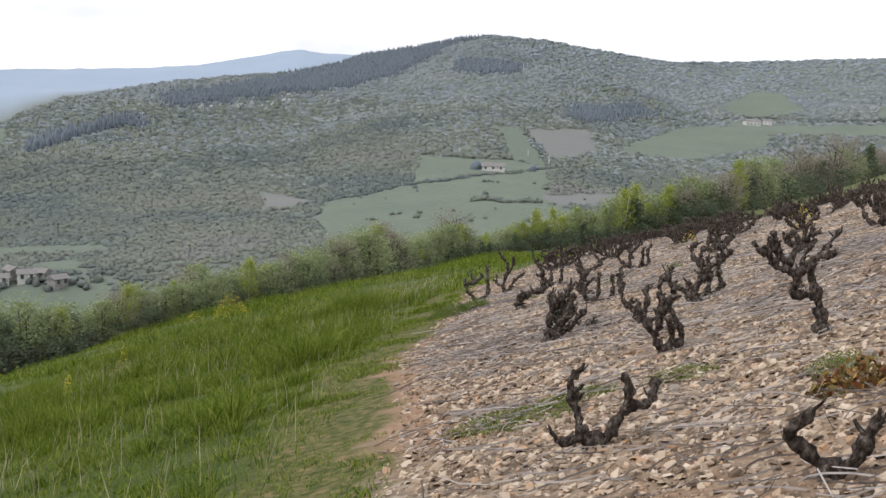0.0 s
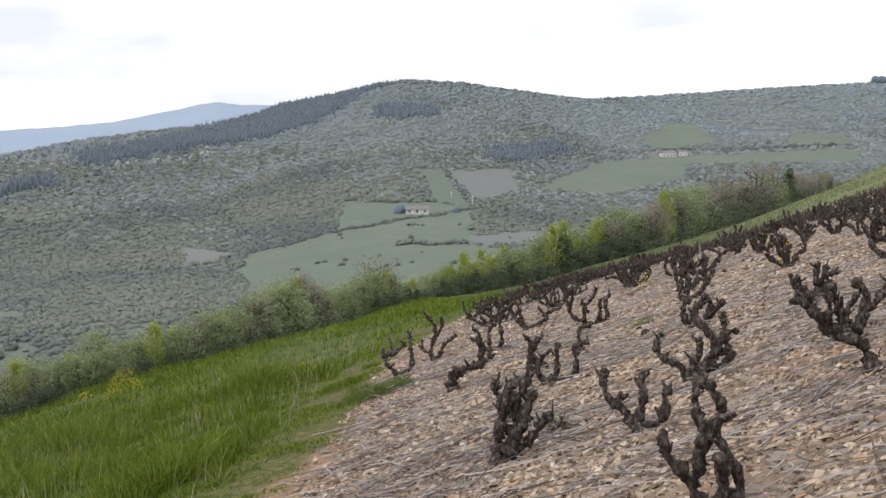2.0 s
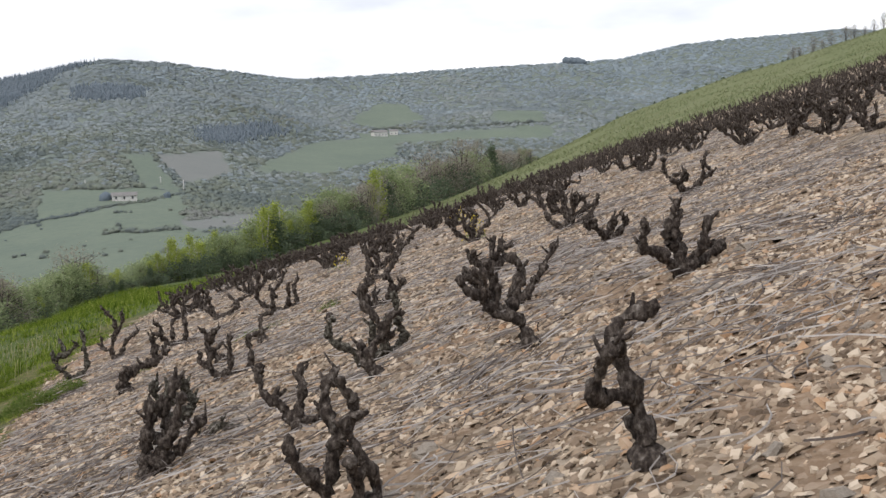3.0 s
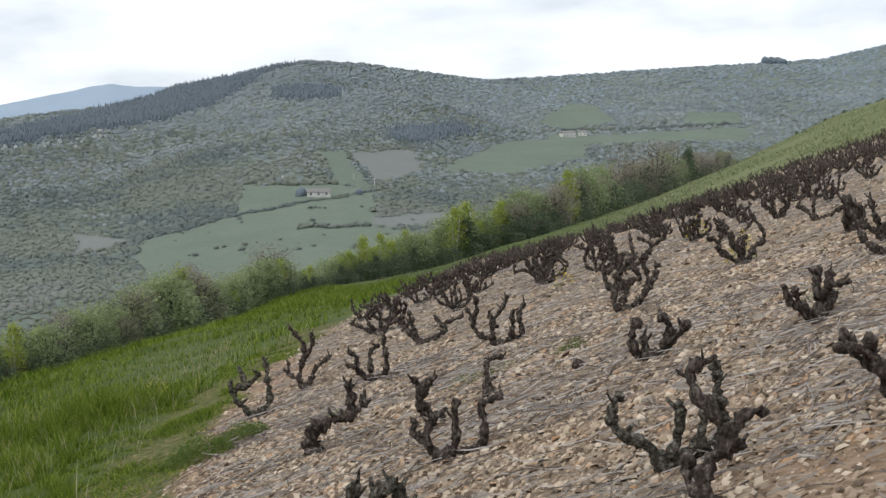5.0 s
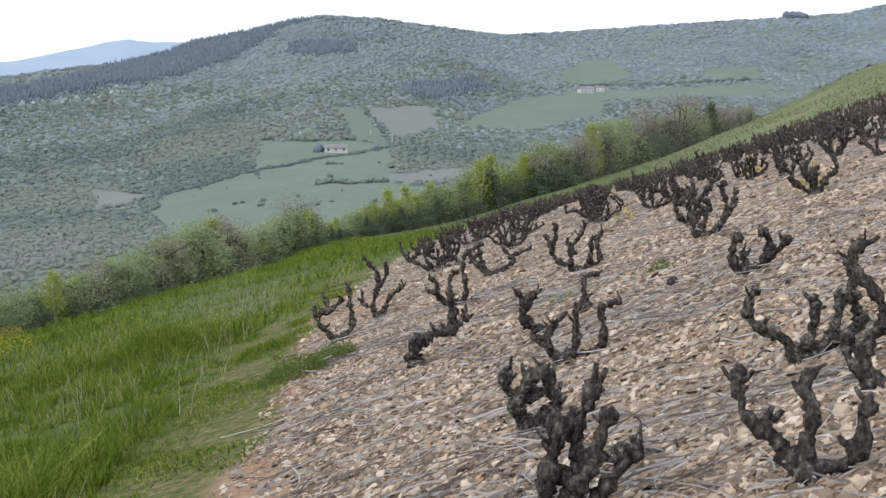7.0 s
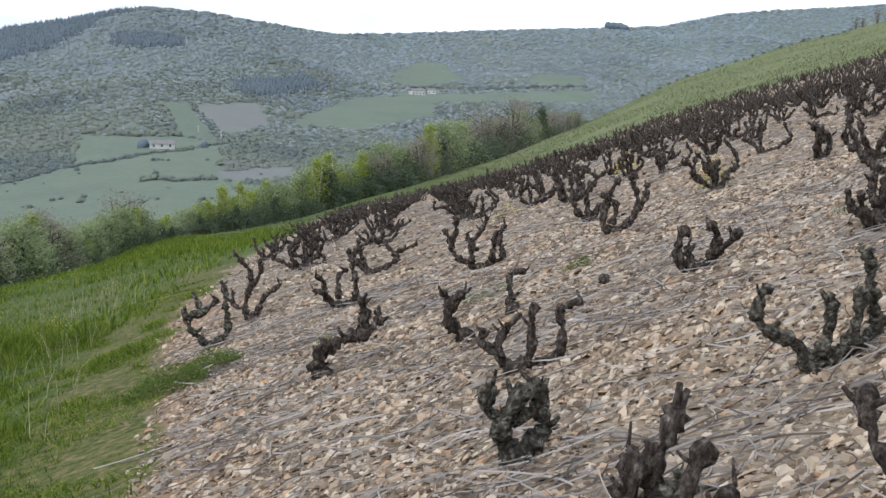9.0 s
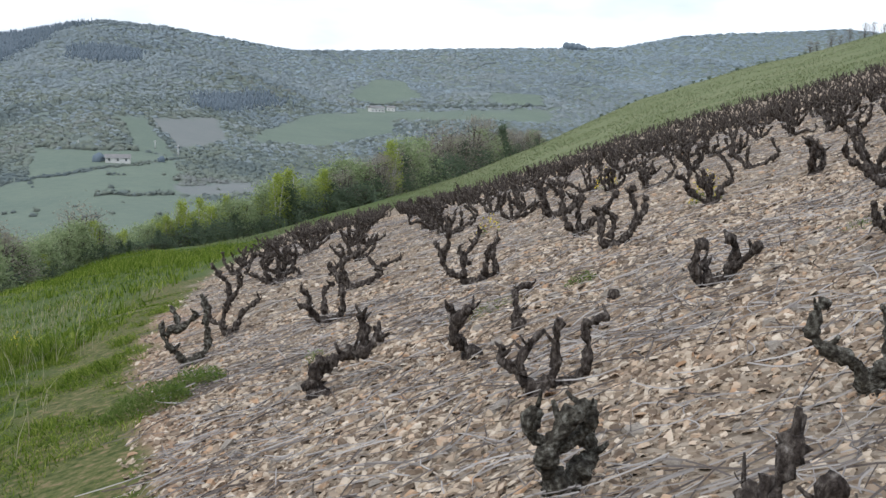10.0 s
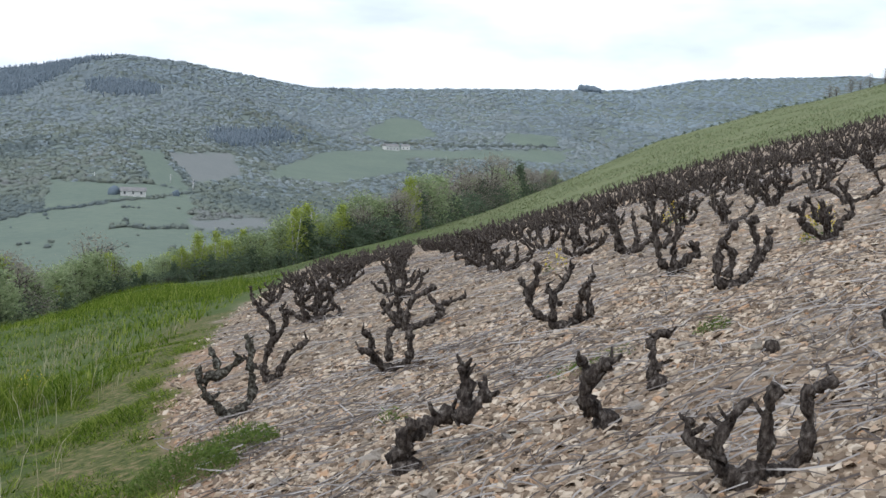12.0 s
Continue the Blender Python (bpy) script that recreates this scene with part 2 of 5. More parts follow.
SKY_EL = (2, 1, -1, -1.3, -1.1, -0.8, -0.2, 0.5, 1.15, 1.65, 2.15, 2.5, 2.95, 3.35, 3.6, 4.1, 4.5, 4.8, 4.72, 4.6, 4.45, 4.25, 4.02, 3.85, 3.65, 3.7, 3.82, 3.93, 4.05, 4.14, 4.24, 4.85, 5.02, 5.13, 5.24, 5.07, 5.0, 4.5, 2)


# the hedge foot: direction and distance as seen from the upper end of the walk
HEDGE_AZ = (-180, -60, -40, -28, -15, -6, -2, 2, 8, 18, 23, 27, 30, 50, 180)
HEDGE_D = (60, 40, 33, 32, 37, 44, 55, 68, 80, 95, 145, 215, 238, 240, 60)
BANK_AZ = (-180, -60, -30, -16, -6, 0, 5, 10, 15, 19, 23, 27, 32, 40, 60, 180)
BANK_UP = (0, 0, -0.05, 0.39, 0.19, 0.16, 0.72, 0.92, 0.95, 0.83, -0.23, -0.75, 0.93, -1.31, 0, 0)


def sstep(a_, b_, x):
    t = np.clip((x - a_) / (b_ - a_), 0, 1)
    return t * t * (3 - 2 * t)


def crest(az):
    """Distance and height angle of the far hill's crest in each direction."""
    return np.interp(az, (-180, -27, -20, -7, 2, 14, 28, 40, 60, 180), (900, 800, 1000, 1300, 1400, 1600, 1900, 2400, 2400, 1200)), np.interp(az, SKY_AZ, SKY_EL) - 0.45


def vnoise(x, y, scale, seed=0):
    """Smooth value noise for arrays."""
    x, y = x / scale + seed * 17.3, y / scale + seed * 9.1
    xi, yi = np.floor(x), np.floor(y)
    fx, fy = x - xi, y - yi
    fx, fy = fx * fx * (3 - 2 * fx), fy * fy * (3 - 2 * fy)

    def h(i, j):
        v = np.sin(i * 127.1 + j * 311.7 + seed * 7.7) * 43758.5453
        return v - np.floor(v)

    return (h(xi, yi) * (1 - fx) + h(xi + 1, yi) * fx) * (1 - fy) + (h(xi, yi + 1) * (1 - fx) + h(xi + 1, yi + 1) * fx) * fy


def terrain(x, y):
    x, y = np.asarray(x, float), np.asarray(y, float)
    # hillside with the vineyard
    d = np.hypot(x + 0.5, y - 9)
    az = np.degrees(np.arctan2(x + 0.5, y - 9))
    w = np.clip((az - 19) / 19, 0, 1) * (az < 120)
    stops = (0, 12, 22, 36, 50, 75, 120, 160, 200, 240)
    dip = (1 - w) * np.interp(d, stops, (0, 0, -0.2, -0.85, -1.8, -2.7, -3.6, -4.6, -6.1, -7.2)) + w * np.interp(d, stops, (0, 0, -0.15, -0.6, -1.1, -1.2, -0.8, 0.1, 0.9, 1.4))
    dip = dip * (0.35 + 0.65 * sstep(2, 12, az)) * sstep(-20, 5, y)
    dip = dip + 0.4 * np.exp(-((d - 38) / 12) ** 2) * (1 - sstep(-3, 6, az)) * sstep(-60, -40, az)
    dip = dip + np.interp(az, BANK_AZ, BANK_UP) * np.clip(d / np.interp(az, HEDGE_AZ, HEDGE_D), 0, 1.2) ** 2 * sstep(-20, 5, y)
    u = d - np.interp(az, HEDGE_AZ, HEDGE_D) - 1.0
    fall = -0.24 * np.where(u > 20, u, 2 * np.log1p(np.exp(np.minimum(u, 20) / 2)))
    hollow = -0.14 * np.exp(-((x - 2.6) ** 2 + (y - 10.2) ** 2) / 0.8)
    near = SLOPE_X * x + SLOPE_Y * y + dip + fall + hollow
    near = near + (vnoise(x, y, 0.9, 1) - 0.5) * 0.05 + (vnoise(x, y, 2.7, 2) - 0.5) * 0.08
    # valley and far hills
    r = np.hypot(x, y)
    azf = np.degrees(np.arctan2(x, y))
    rc, el = crest(azf)
    t = np.clip((r - 300) / (rc - 300), 0, 1)
    low = np.interp(azf, (-60, -27, -12, 5, 60), (-11, -11, -9.3, -8.0, -8.0))
    far = r * np.tan(np.radians(low + (el - low) * t ** 0.6)) + (vnoise(x, y, 170, 3) - 0.5) * 26 * sstep(0.1, 0.5, t) * (1 - sstep(0.8, 1, t))
    far = far * (1 - sstep(0, 900, r - rc)) + 20 * sstep(0, 900, r - rc)
    blue = np.interp(azf, (-60, -40, -23.4, -21.7, -18.5, -15.8, -12.4, -9.9, -7.7, -6.8, -6.4, -4.7, 0, 20), (0.8, 1.0, 1.1, 1.1, 1.28, 1.44, 1.75, 2.25, 2.7, 2.82, 2.73, 2.68, 2.5, 0.8)) + 0.07 * (vnoise(azf * 10, azf, 6, 71) - 0.5)
    far = far + 3500 * np.tan(np.radians(blue)) * np.exp(-((r - 3500) / 450) ** 2)
    near = np.maximum(near, r * np.tan(np.radians(low - 3)) - 4)
    k = sstep(245, 330, d)
    return near * (1 - k) + far * k


def along(x, y):
    """Across and along the vine rows."""
    return x * RC - y * RS, x * RS + y * RC


def soil_edge(q):
    return np.interp(q, (0, 3, 5.5, 9.6, 11, 14.5, 17.5, 20.6, 26, 34, 40, 66, 80), (-1.0, -1.75, -2.5, -3.95, -4.15, -4.9, -5.6, -6.05, -6.55, -7.1, -7.6, -9.8, -10.5))


MEADOWS = (
    ((3.84, -0.62), (5.23, -0.6), (6.82, -2.7), (4.85, -2.4)),
    ((-0.1, -2.27), (4.6, -2.37), (6.82, -2.75), (2.85, -3.3), (-0.76, -3.92)),
    ((-5.7, -5.1), (-0.76, -3.96), (2.85, -3.32), (6.8, -2.8), (6.9, -3.9), (6.8, -4.7), (9, -5), (9, -9), (-3, -9), (-6, -6.2)),
    ((15.8, 0.76), (17.0, 1.7), (19.0, 1.7), (20.0, 0.77), (17.4, 0.34)),
    ((11.3, -1.2), (13.8, -0.3), (18.3, 0.05), (18.4, -1.1), (14.5, -2.0), (10.6, -1.7)),
    ((23.6, 1.24), (26.2, 1.2), (26.6, 0.5), (23.6, 0.6)),
    ((16, 0.15), (20, 0.1), (27, 0.4), (27, -0.3), (17, -0.4)),
    ((-32, -1.1), (-23.5, -1.15), (-21.4, -1.66), (-21.8, -2.35), (-23.5, -3.0), (-32, -3.2)),
    ((-20.6, -8.37), (-18.4, -8.3), (-18.4, -8.7), (-20.6, -8.9)),
    ((-26, -7.5), (-17, -7.6), (-17, -7.9), (-26, -8.0)),
)
PLOUGHED = (
    ((-8.75, -4.6), (-5.75, -5.05), (-8.24, -5.86), (-9.06, -5.67)),
    ((6.8, -4.14), (10.6, -3.87), (11, -4.47), (6.9, -4.65)),
    ((5.5, -0.6), (8.9, -0.55), (9.4, -1.7), (7.0, -2.3)),
)


def inside(a_, e_, corners):
    """Whether each direction lies inside a field's outline."""
    hit = np.zeros(np.shape(a_), bool)
    for (x0, y0), (x1, y1) in zip(corners, corners[1:] + corners[:1]):
        if y0 != y1:
            hit ^= ((y0 > e_) != (y1 > e_)) & (a_ < (x1 - x0) * (e_ - y0) / (y1 - y0) + x0)
    return hit


def landuse(x, y, z):
    """Masks of the far side of the valley: meadow, ploughed, and whether trees stand there."""
    az = np.degrees(np.arctan2(x, y)) + (vnoise(x, y, 60, 5) - 0.5) * 0.3 + (vnoise(x, y, 16, 15) - 0.5) * 0.2
    el = np.degrees(np.arctan2(z - 1.2, np.hypot(x, y))) + (vnoise(x, y, 60, 6) - 0.5) * 0.14 + (vnoise(x, y, 16, 16) - 0.5) * 0.1
    meadow, plough = np.zeros(np.shape(az), bool), np.zeros(np.shape(az), bool)
    for field in MEADOWS:
        meadow |= inside(az, el, field)
    for field in PLOUGHED:
        plough |= inside(az, el, field)
    meadow |= (el < -9.05) & (az < -17)
    return meadow & ~plough, plough


def conifer_zone(x, y, z):
    az = np.degrees(np.arctan2(x, y))
    el = np.degrees(np.arctan2(z - 1.2, np.hypot(x, y)))
    n1 = vnoise(x, y, 90, 8) - 0.5
    under = np.interp(az, (-13.7, -9.9, -6.3, -4.35, -1.7, 0.24, 3.5), (-0.15, 0.46, 0.8, 1.2, 2.25, 3.3, 4.4)) + 0.4 * n1
    over = np.interp(az, (-13.7, -9.9, -8, -6.3, -4.6, -4.3), (0.5, 1.1, 1.5, 2.0, 2.7, 9)) + 0.3 * n1
    zone = (az > -13.7) & (az < 3.5) & (el > under) & (el < over)
    low = -2.75 + 0.31 * (az + 20.7) + 0.3 * n1
    zone |= (az > -20.9) & (az < -15.2) & (el > low) & (el < low + 0.4)
    zone |= (az > 1.9) & (az < 4.7) & (el > 2.35 + 0.5 * n1) & (el < 2.8 + 0.4 * n1)
    zone |= (az > 8.2) & (az < 11.9) & (el > 0.15 + 0.6 * n1) & (el < 0.6 + 0.5 * n1)
    return zone


# ---- one ground sheet to the horizon ----
def build_ground():
    azs = np.radians(np.concatenate([np.arange(-180, -40, 4), np.arange(-40, 62, 0.33), np.arange(62, 180, 4)]))
    rad = np.concatenate([[0.0], np.geomspace(0.6, 60, 190), np.geomspace(62, 300, 55), np.geomspace(312, 4600, 130)])
    na, nr = len(azs), len(rad)
    R_, A_ = np.meshgrid(rad, azs, indexing="ij")
    X, Y = R_ * np.sin(A_), R_ * np.cos(A_) + 3.0
    Z = terrain(X, Y)
    co = np.stack([X, Y, Z], -1).reshape(-1, 3)
    i, j = np.meshgrid(np.arange(nr - 1), np.arange(na), indexing="ij")
    jn = (j + 1) % na
    quads = np.stack([i * na + j, i * na + jn, (i + 1) * na + jn, (i + 1) * na + j], -1).reshape(-1, 4)[:, ::-1]
    me = bpy.data.meshes.new("ground")
    me.from_pydata(co.tolist(), [], quads.tolist())
    me.polygons.foreach_set("use_smooth", [True] * len(me.polygons))
    x, y, z = co.T
    p, q = along(x, y)
    r = np.hypot(x, y)
    edge = soil_edge(q)
    wob = (vnoise(x, y, 0.8, 11) - 0.5) * 0.7 + (vnoise(x, y, 0.25, 12) - 0.5) * 0.3
    soil = sstep(-0.12, 0.12, p - edge + wob) * (1 - sstep(78, 79, q)) * (r < 200)
    path = sstep(-0.2, 0.2, p - edge + wob) * (1 - sstep(0.35, 0.9, p - edge + wob)) * (q > 4) * (q < 22) * 0.8
    meadow, plough = landuse(x, y, z)
    # ridge: fades the ground into the painted haze blue past the crest
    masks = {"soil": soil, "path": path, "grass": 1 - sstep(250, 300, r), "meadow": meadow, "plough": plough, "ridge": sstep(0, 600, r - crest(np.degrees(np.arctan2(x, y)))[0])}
    masks["red"] = 0.6 * sstep(0.42, 0.62, vnoise(x, y, 1.3, 81) + 0.3 * (vnoise(x, y, 0.3, 82) - 0.5)) * (1 - sstep(9, 16, q)) * soil
    masks["hill"] = sstep(75, 80, q) * sstep(-8, 10, p) * (1 - sstep(250, 300, r))
    masks["trod"] = (1 - sstep(0.75, 1.45, edge - p + wob)) * (q < 30)
    for key, v in masks.items():
        at = me.attributes.new(key, "FLOAT", "POINT")
        at.data.foreach_set("value", np.asarray(v, np.float32))
    me.materials.append(M_GROUND)
    return tagged(new("ground", me), "stony vineyard slope, grass verge and wooded valley", "ground", kind="structure")


ground = build_ground()


# ---- helpers for things ----
def part(name, bm, material, parent, label=""):
    me = bpy.data.meshes.new(name)
    bm.to_mesh(me)
    bm.free()
    me.materials.append(material)
    ob = new(name, me)
    ob.parent = parent
    if label:
        tagged(ob, label)
    return ob


def raw(name, verts, faces, material, smooth=False):
    me = bpy.data.meshes.new(name)
    me.from_pydata([tuple(v) for v in verts], [], faces)
    me.materials.append(material)
    if smooth:
        me.polygons.foreach_set("use_smooth", [True] * len(me.polygons))
    return me


def hold(name, label, category, group="", at=(0, 0, 0)):
    ob = new(name)
    ob.empty_display_size = 0.1
    ob.location = at
    return tagged(ob, label, category, group)


def tube(bm, pts, radii, sides=8, knob=0.0, rng=random):
    """A tube along points, with uneven rings and closed ends."""
    pts = [Vector(p) for p in pts]
    rings = []
    side = Vector((1, 0, 0))
    for i, p in enumerate(pts):
        d = (pts[min(i + 1, len(pts) - 1)] - pts[max(i - 1, 0)]).normalized()
        side = (side - d * side.dot(d))
        if side.length < 1e-4:
            side = d.orthogonal()
        side.normalize()
        up = d.cross(side)
        ring = []
        for k in range(sides):
            a_ = 2 * math.pi * k / sides
            rr = radii[i] * (1 + rng.uniform(-knob, knob))
            ring.append(bm.verts.new(p + (side * math.cos(a_) + up * math.sin(a_)) * rr))
        rings.append(ring)
    for r0, r1 in zip(rings, rings[1:]):
        for k in range(sides):
            f = bm.faces.new((r0[k], r0[(k + 1) % sides], r1[(k + 1) % sides], r1[k]))
            f.smooth = True
    bm.faces.new(rings[0][::-1])
    bm.faces.new(rings[-1])


def curve_pts(ctrl, n):
    """Catmull-Rom through control points."""
    c = [Vector(p) for p in ctrl]
    c = [c[0] * 2 - c[1]] + c + [c[-1] * 2 - c[-2]]
    out = []
    segs = len(c) - 3
    for i in range(n):
        t = i / (n - 1) * segs
        k = min(int(t), segs - 1)
        t -= k
        a_, b_, d_, e_ = c[k:k + 4]
        out.append(0.5 * (2 * b_ + (d_ - a_) * t + (2 * a_ - 5 * b_ + 4 * d_ - e_) * t * t + (3 * b_ - a_ - 3 * d_ + e_) * t ** 3))
    return out


# ---- old bush vines ----
def arm_mesh(ctrl, r0, r1, rng, sides=9, dens=52):
    bm = bmesh.new()
    length = sum((Vector(b_) - Vector(a_)).length for a_, b_ in zip(ctrl, ctrl[1:]))
    n = max(6, int(length * dens))
    pts = curve_pts(ctrl, n)
    rad, ph = [], [rng.uniform(0, 6.3) for _ in range(3)]
    for i in range(n):
        t = i / (n - 1)
        r = r0 + (r1 - r0) * t
        r *= 1 + 0.27 * math.sin(t * length * 36 + ph[0]) + 0.17 * math.sin(t * length * 83 + ph[1]) + rng.uniform(-0.13, 0.13)
        if t > 0.86:
            r *= 1.3
        rad.append(r)
        if 0 < i:
            bend = Vector((math.sin(t * length * 15 + ph[0]), math.sin(t * length * 13 + ph[1]), math.sin(t * length * 17 + ph[2])))
            pts[i] = pts[i] + bend * 0.016 * min(1, 3 * t) + Vector([rng.uniform(-1, 1) for _ in range(3)]) * 0.007
    rad[-1] *= 0.72
    tube(bm, pts, rad, sides, 0.30, rng)
    # spur stubs left by pruning
    for _ in range(rng.choice((1, 2, 3, 4))):
        i = rng.randint(n // 2, n - 1)
        d = Vector((rng.uniform(-1, 1), rng.uniform(-1, 1), rng.uniform(0.2, 1))).normalized()
        ln = rng.uniform(0.03, 0.075)
        tube(bm, [pts[i], pts[i] + d * (rad[i] + ln * 0.5), pts[i] + d * (rad[i] + ln) + Vector((0, 0, 0.01))], [rad[i] * 0.5, rad[i] * 0.38, rad[i] * 0.26], 6, 0.1, rng)
    return bm


def trunk_mesh(height, r, rng, lean=(0, 0)):
    bm = bmesh.new()
    pts, rad = [], []
    for i in range(7):
        t = i / 6
        pts.append(Vector((lean[0] * t + rng.uniform(-0.008, 0.008), lean[1] * t + rng.uniform(-0.008, 0.008), -0.08 + (height + 0.08) * t)))
        rad.append(r * (1.3 - 0.45 * t + rng.uniform(-0.08, 0.1)))
    rad[-1] *= 0.5
    tube(bm, pts, rad, 12, 0.22, rng)
    return bm


VINE_TURN = radians(-12)
VINE_LABEL = "gnarled dark old bush vine with pruned arms in stony soil"


def make_vine(at, arms, thick=1.0, mat=None, seed=0, label=VINE_LABEL, turn=None):
    """A goblet vine: arms are lists of (right, up) control points in metres; depth is added by chance."""
    rng = random.Random(seed)
    vine = hold("grape_vine", label, "vine", "old bush vines of the vineyard")
    mat = mat or M_BARK
    low = [a_ for a_ in arms if a_[0][1] < 0.04]
    part("trunk", trunk_mesh(0.08 if low else 0.13, 0.06 * thick ** 0.5, rng), mat, vine)
    for arm in arms:
        d0, d1 = rng.uniform(-0.03, 0.03), rng.uniform(-0.16, 0.16)
        n = len(arm)
        base_depth = 0 if arm[0][1] < 0.15 else d0
        ctrl = [(u, base_depth + d1 * (i / max(1, n - 1)), max(w, 0.0)) for i, (u, w) in enumerate(arm)]
        long = sum(math.dist(a_, b_) for a_, b_ in zip(arm, arm[1:]))
        root = arm[0][1] < 0.06
        r0 = (0.040 if root else 0.033) * thick
        if long < 0.25:
            r0 *= 0.8
        part("arm", arm_mesh(ctrl, r0, 0.020 * thick, rng), mat, vine)
    x, y = at
    vine.matrix_basis = pose(x, y, float(terrain(x, y)), 0, 0, math.degrees(VINE_TURN if turn is None else turn))
    return vine


def random_arms(rng, n=None):
    arms = []
    n = n or rng.choice((3, 4, 4, 5))
    for k in range(n):
        a_ = (k + 0.5) / n * 2 - 1 + rng.uniform(-0.2, 0.2)
        reach, top = a_ * rng.uniform(0.25, 0.55), rng.uniform(0.26, 0.58)
        mid = rng.uniform(0.08, 0.2)
        arms.append([(0, 0.0), (reach * 0.65, mid), (reach * rng.uniform(0.8, 1.15), top * 0.6), (reach * rng.uniform(0.6, 1.3) + rng.uniform(-0.08, 0.08), top)])
        if rng.random() < 0.45:
            arms.append([(reach * 0.9, top * 0.5), (reach * 0.9 + rng.uniform(-0.12, 0.12), top * 0.75), (reach + rng.uniform(-0.2, 0.2), top * rng.uniform(0.8, 1.05))])
    return arms


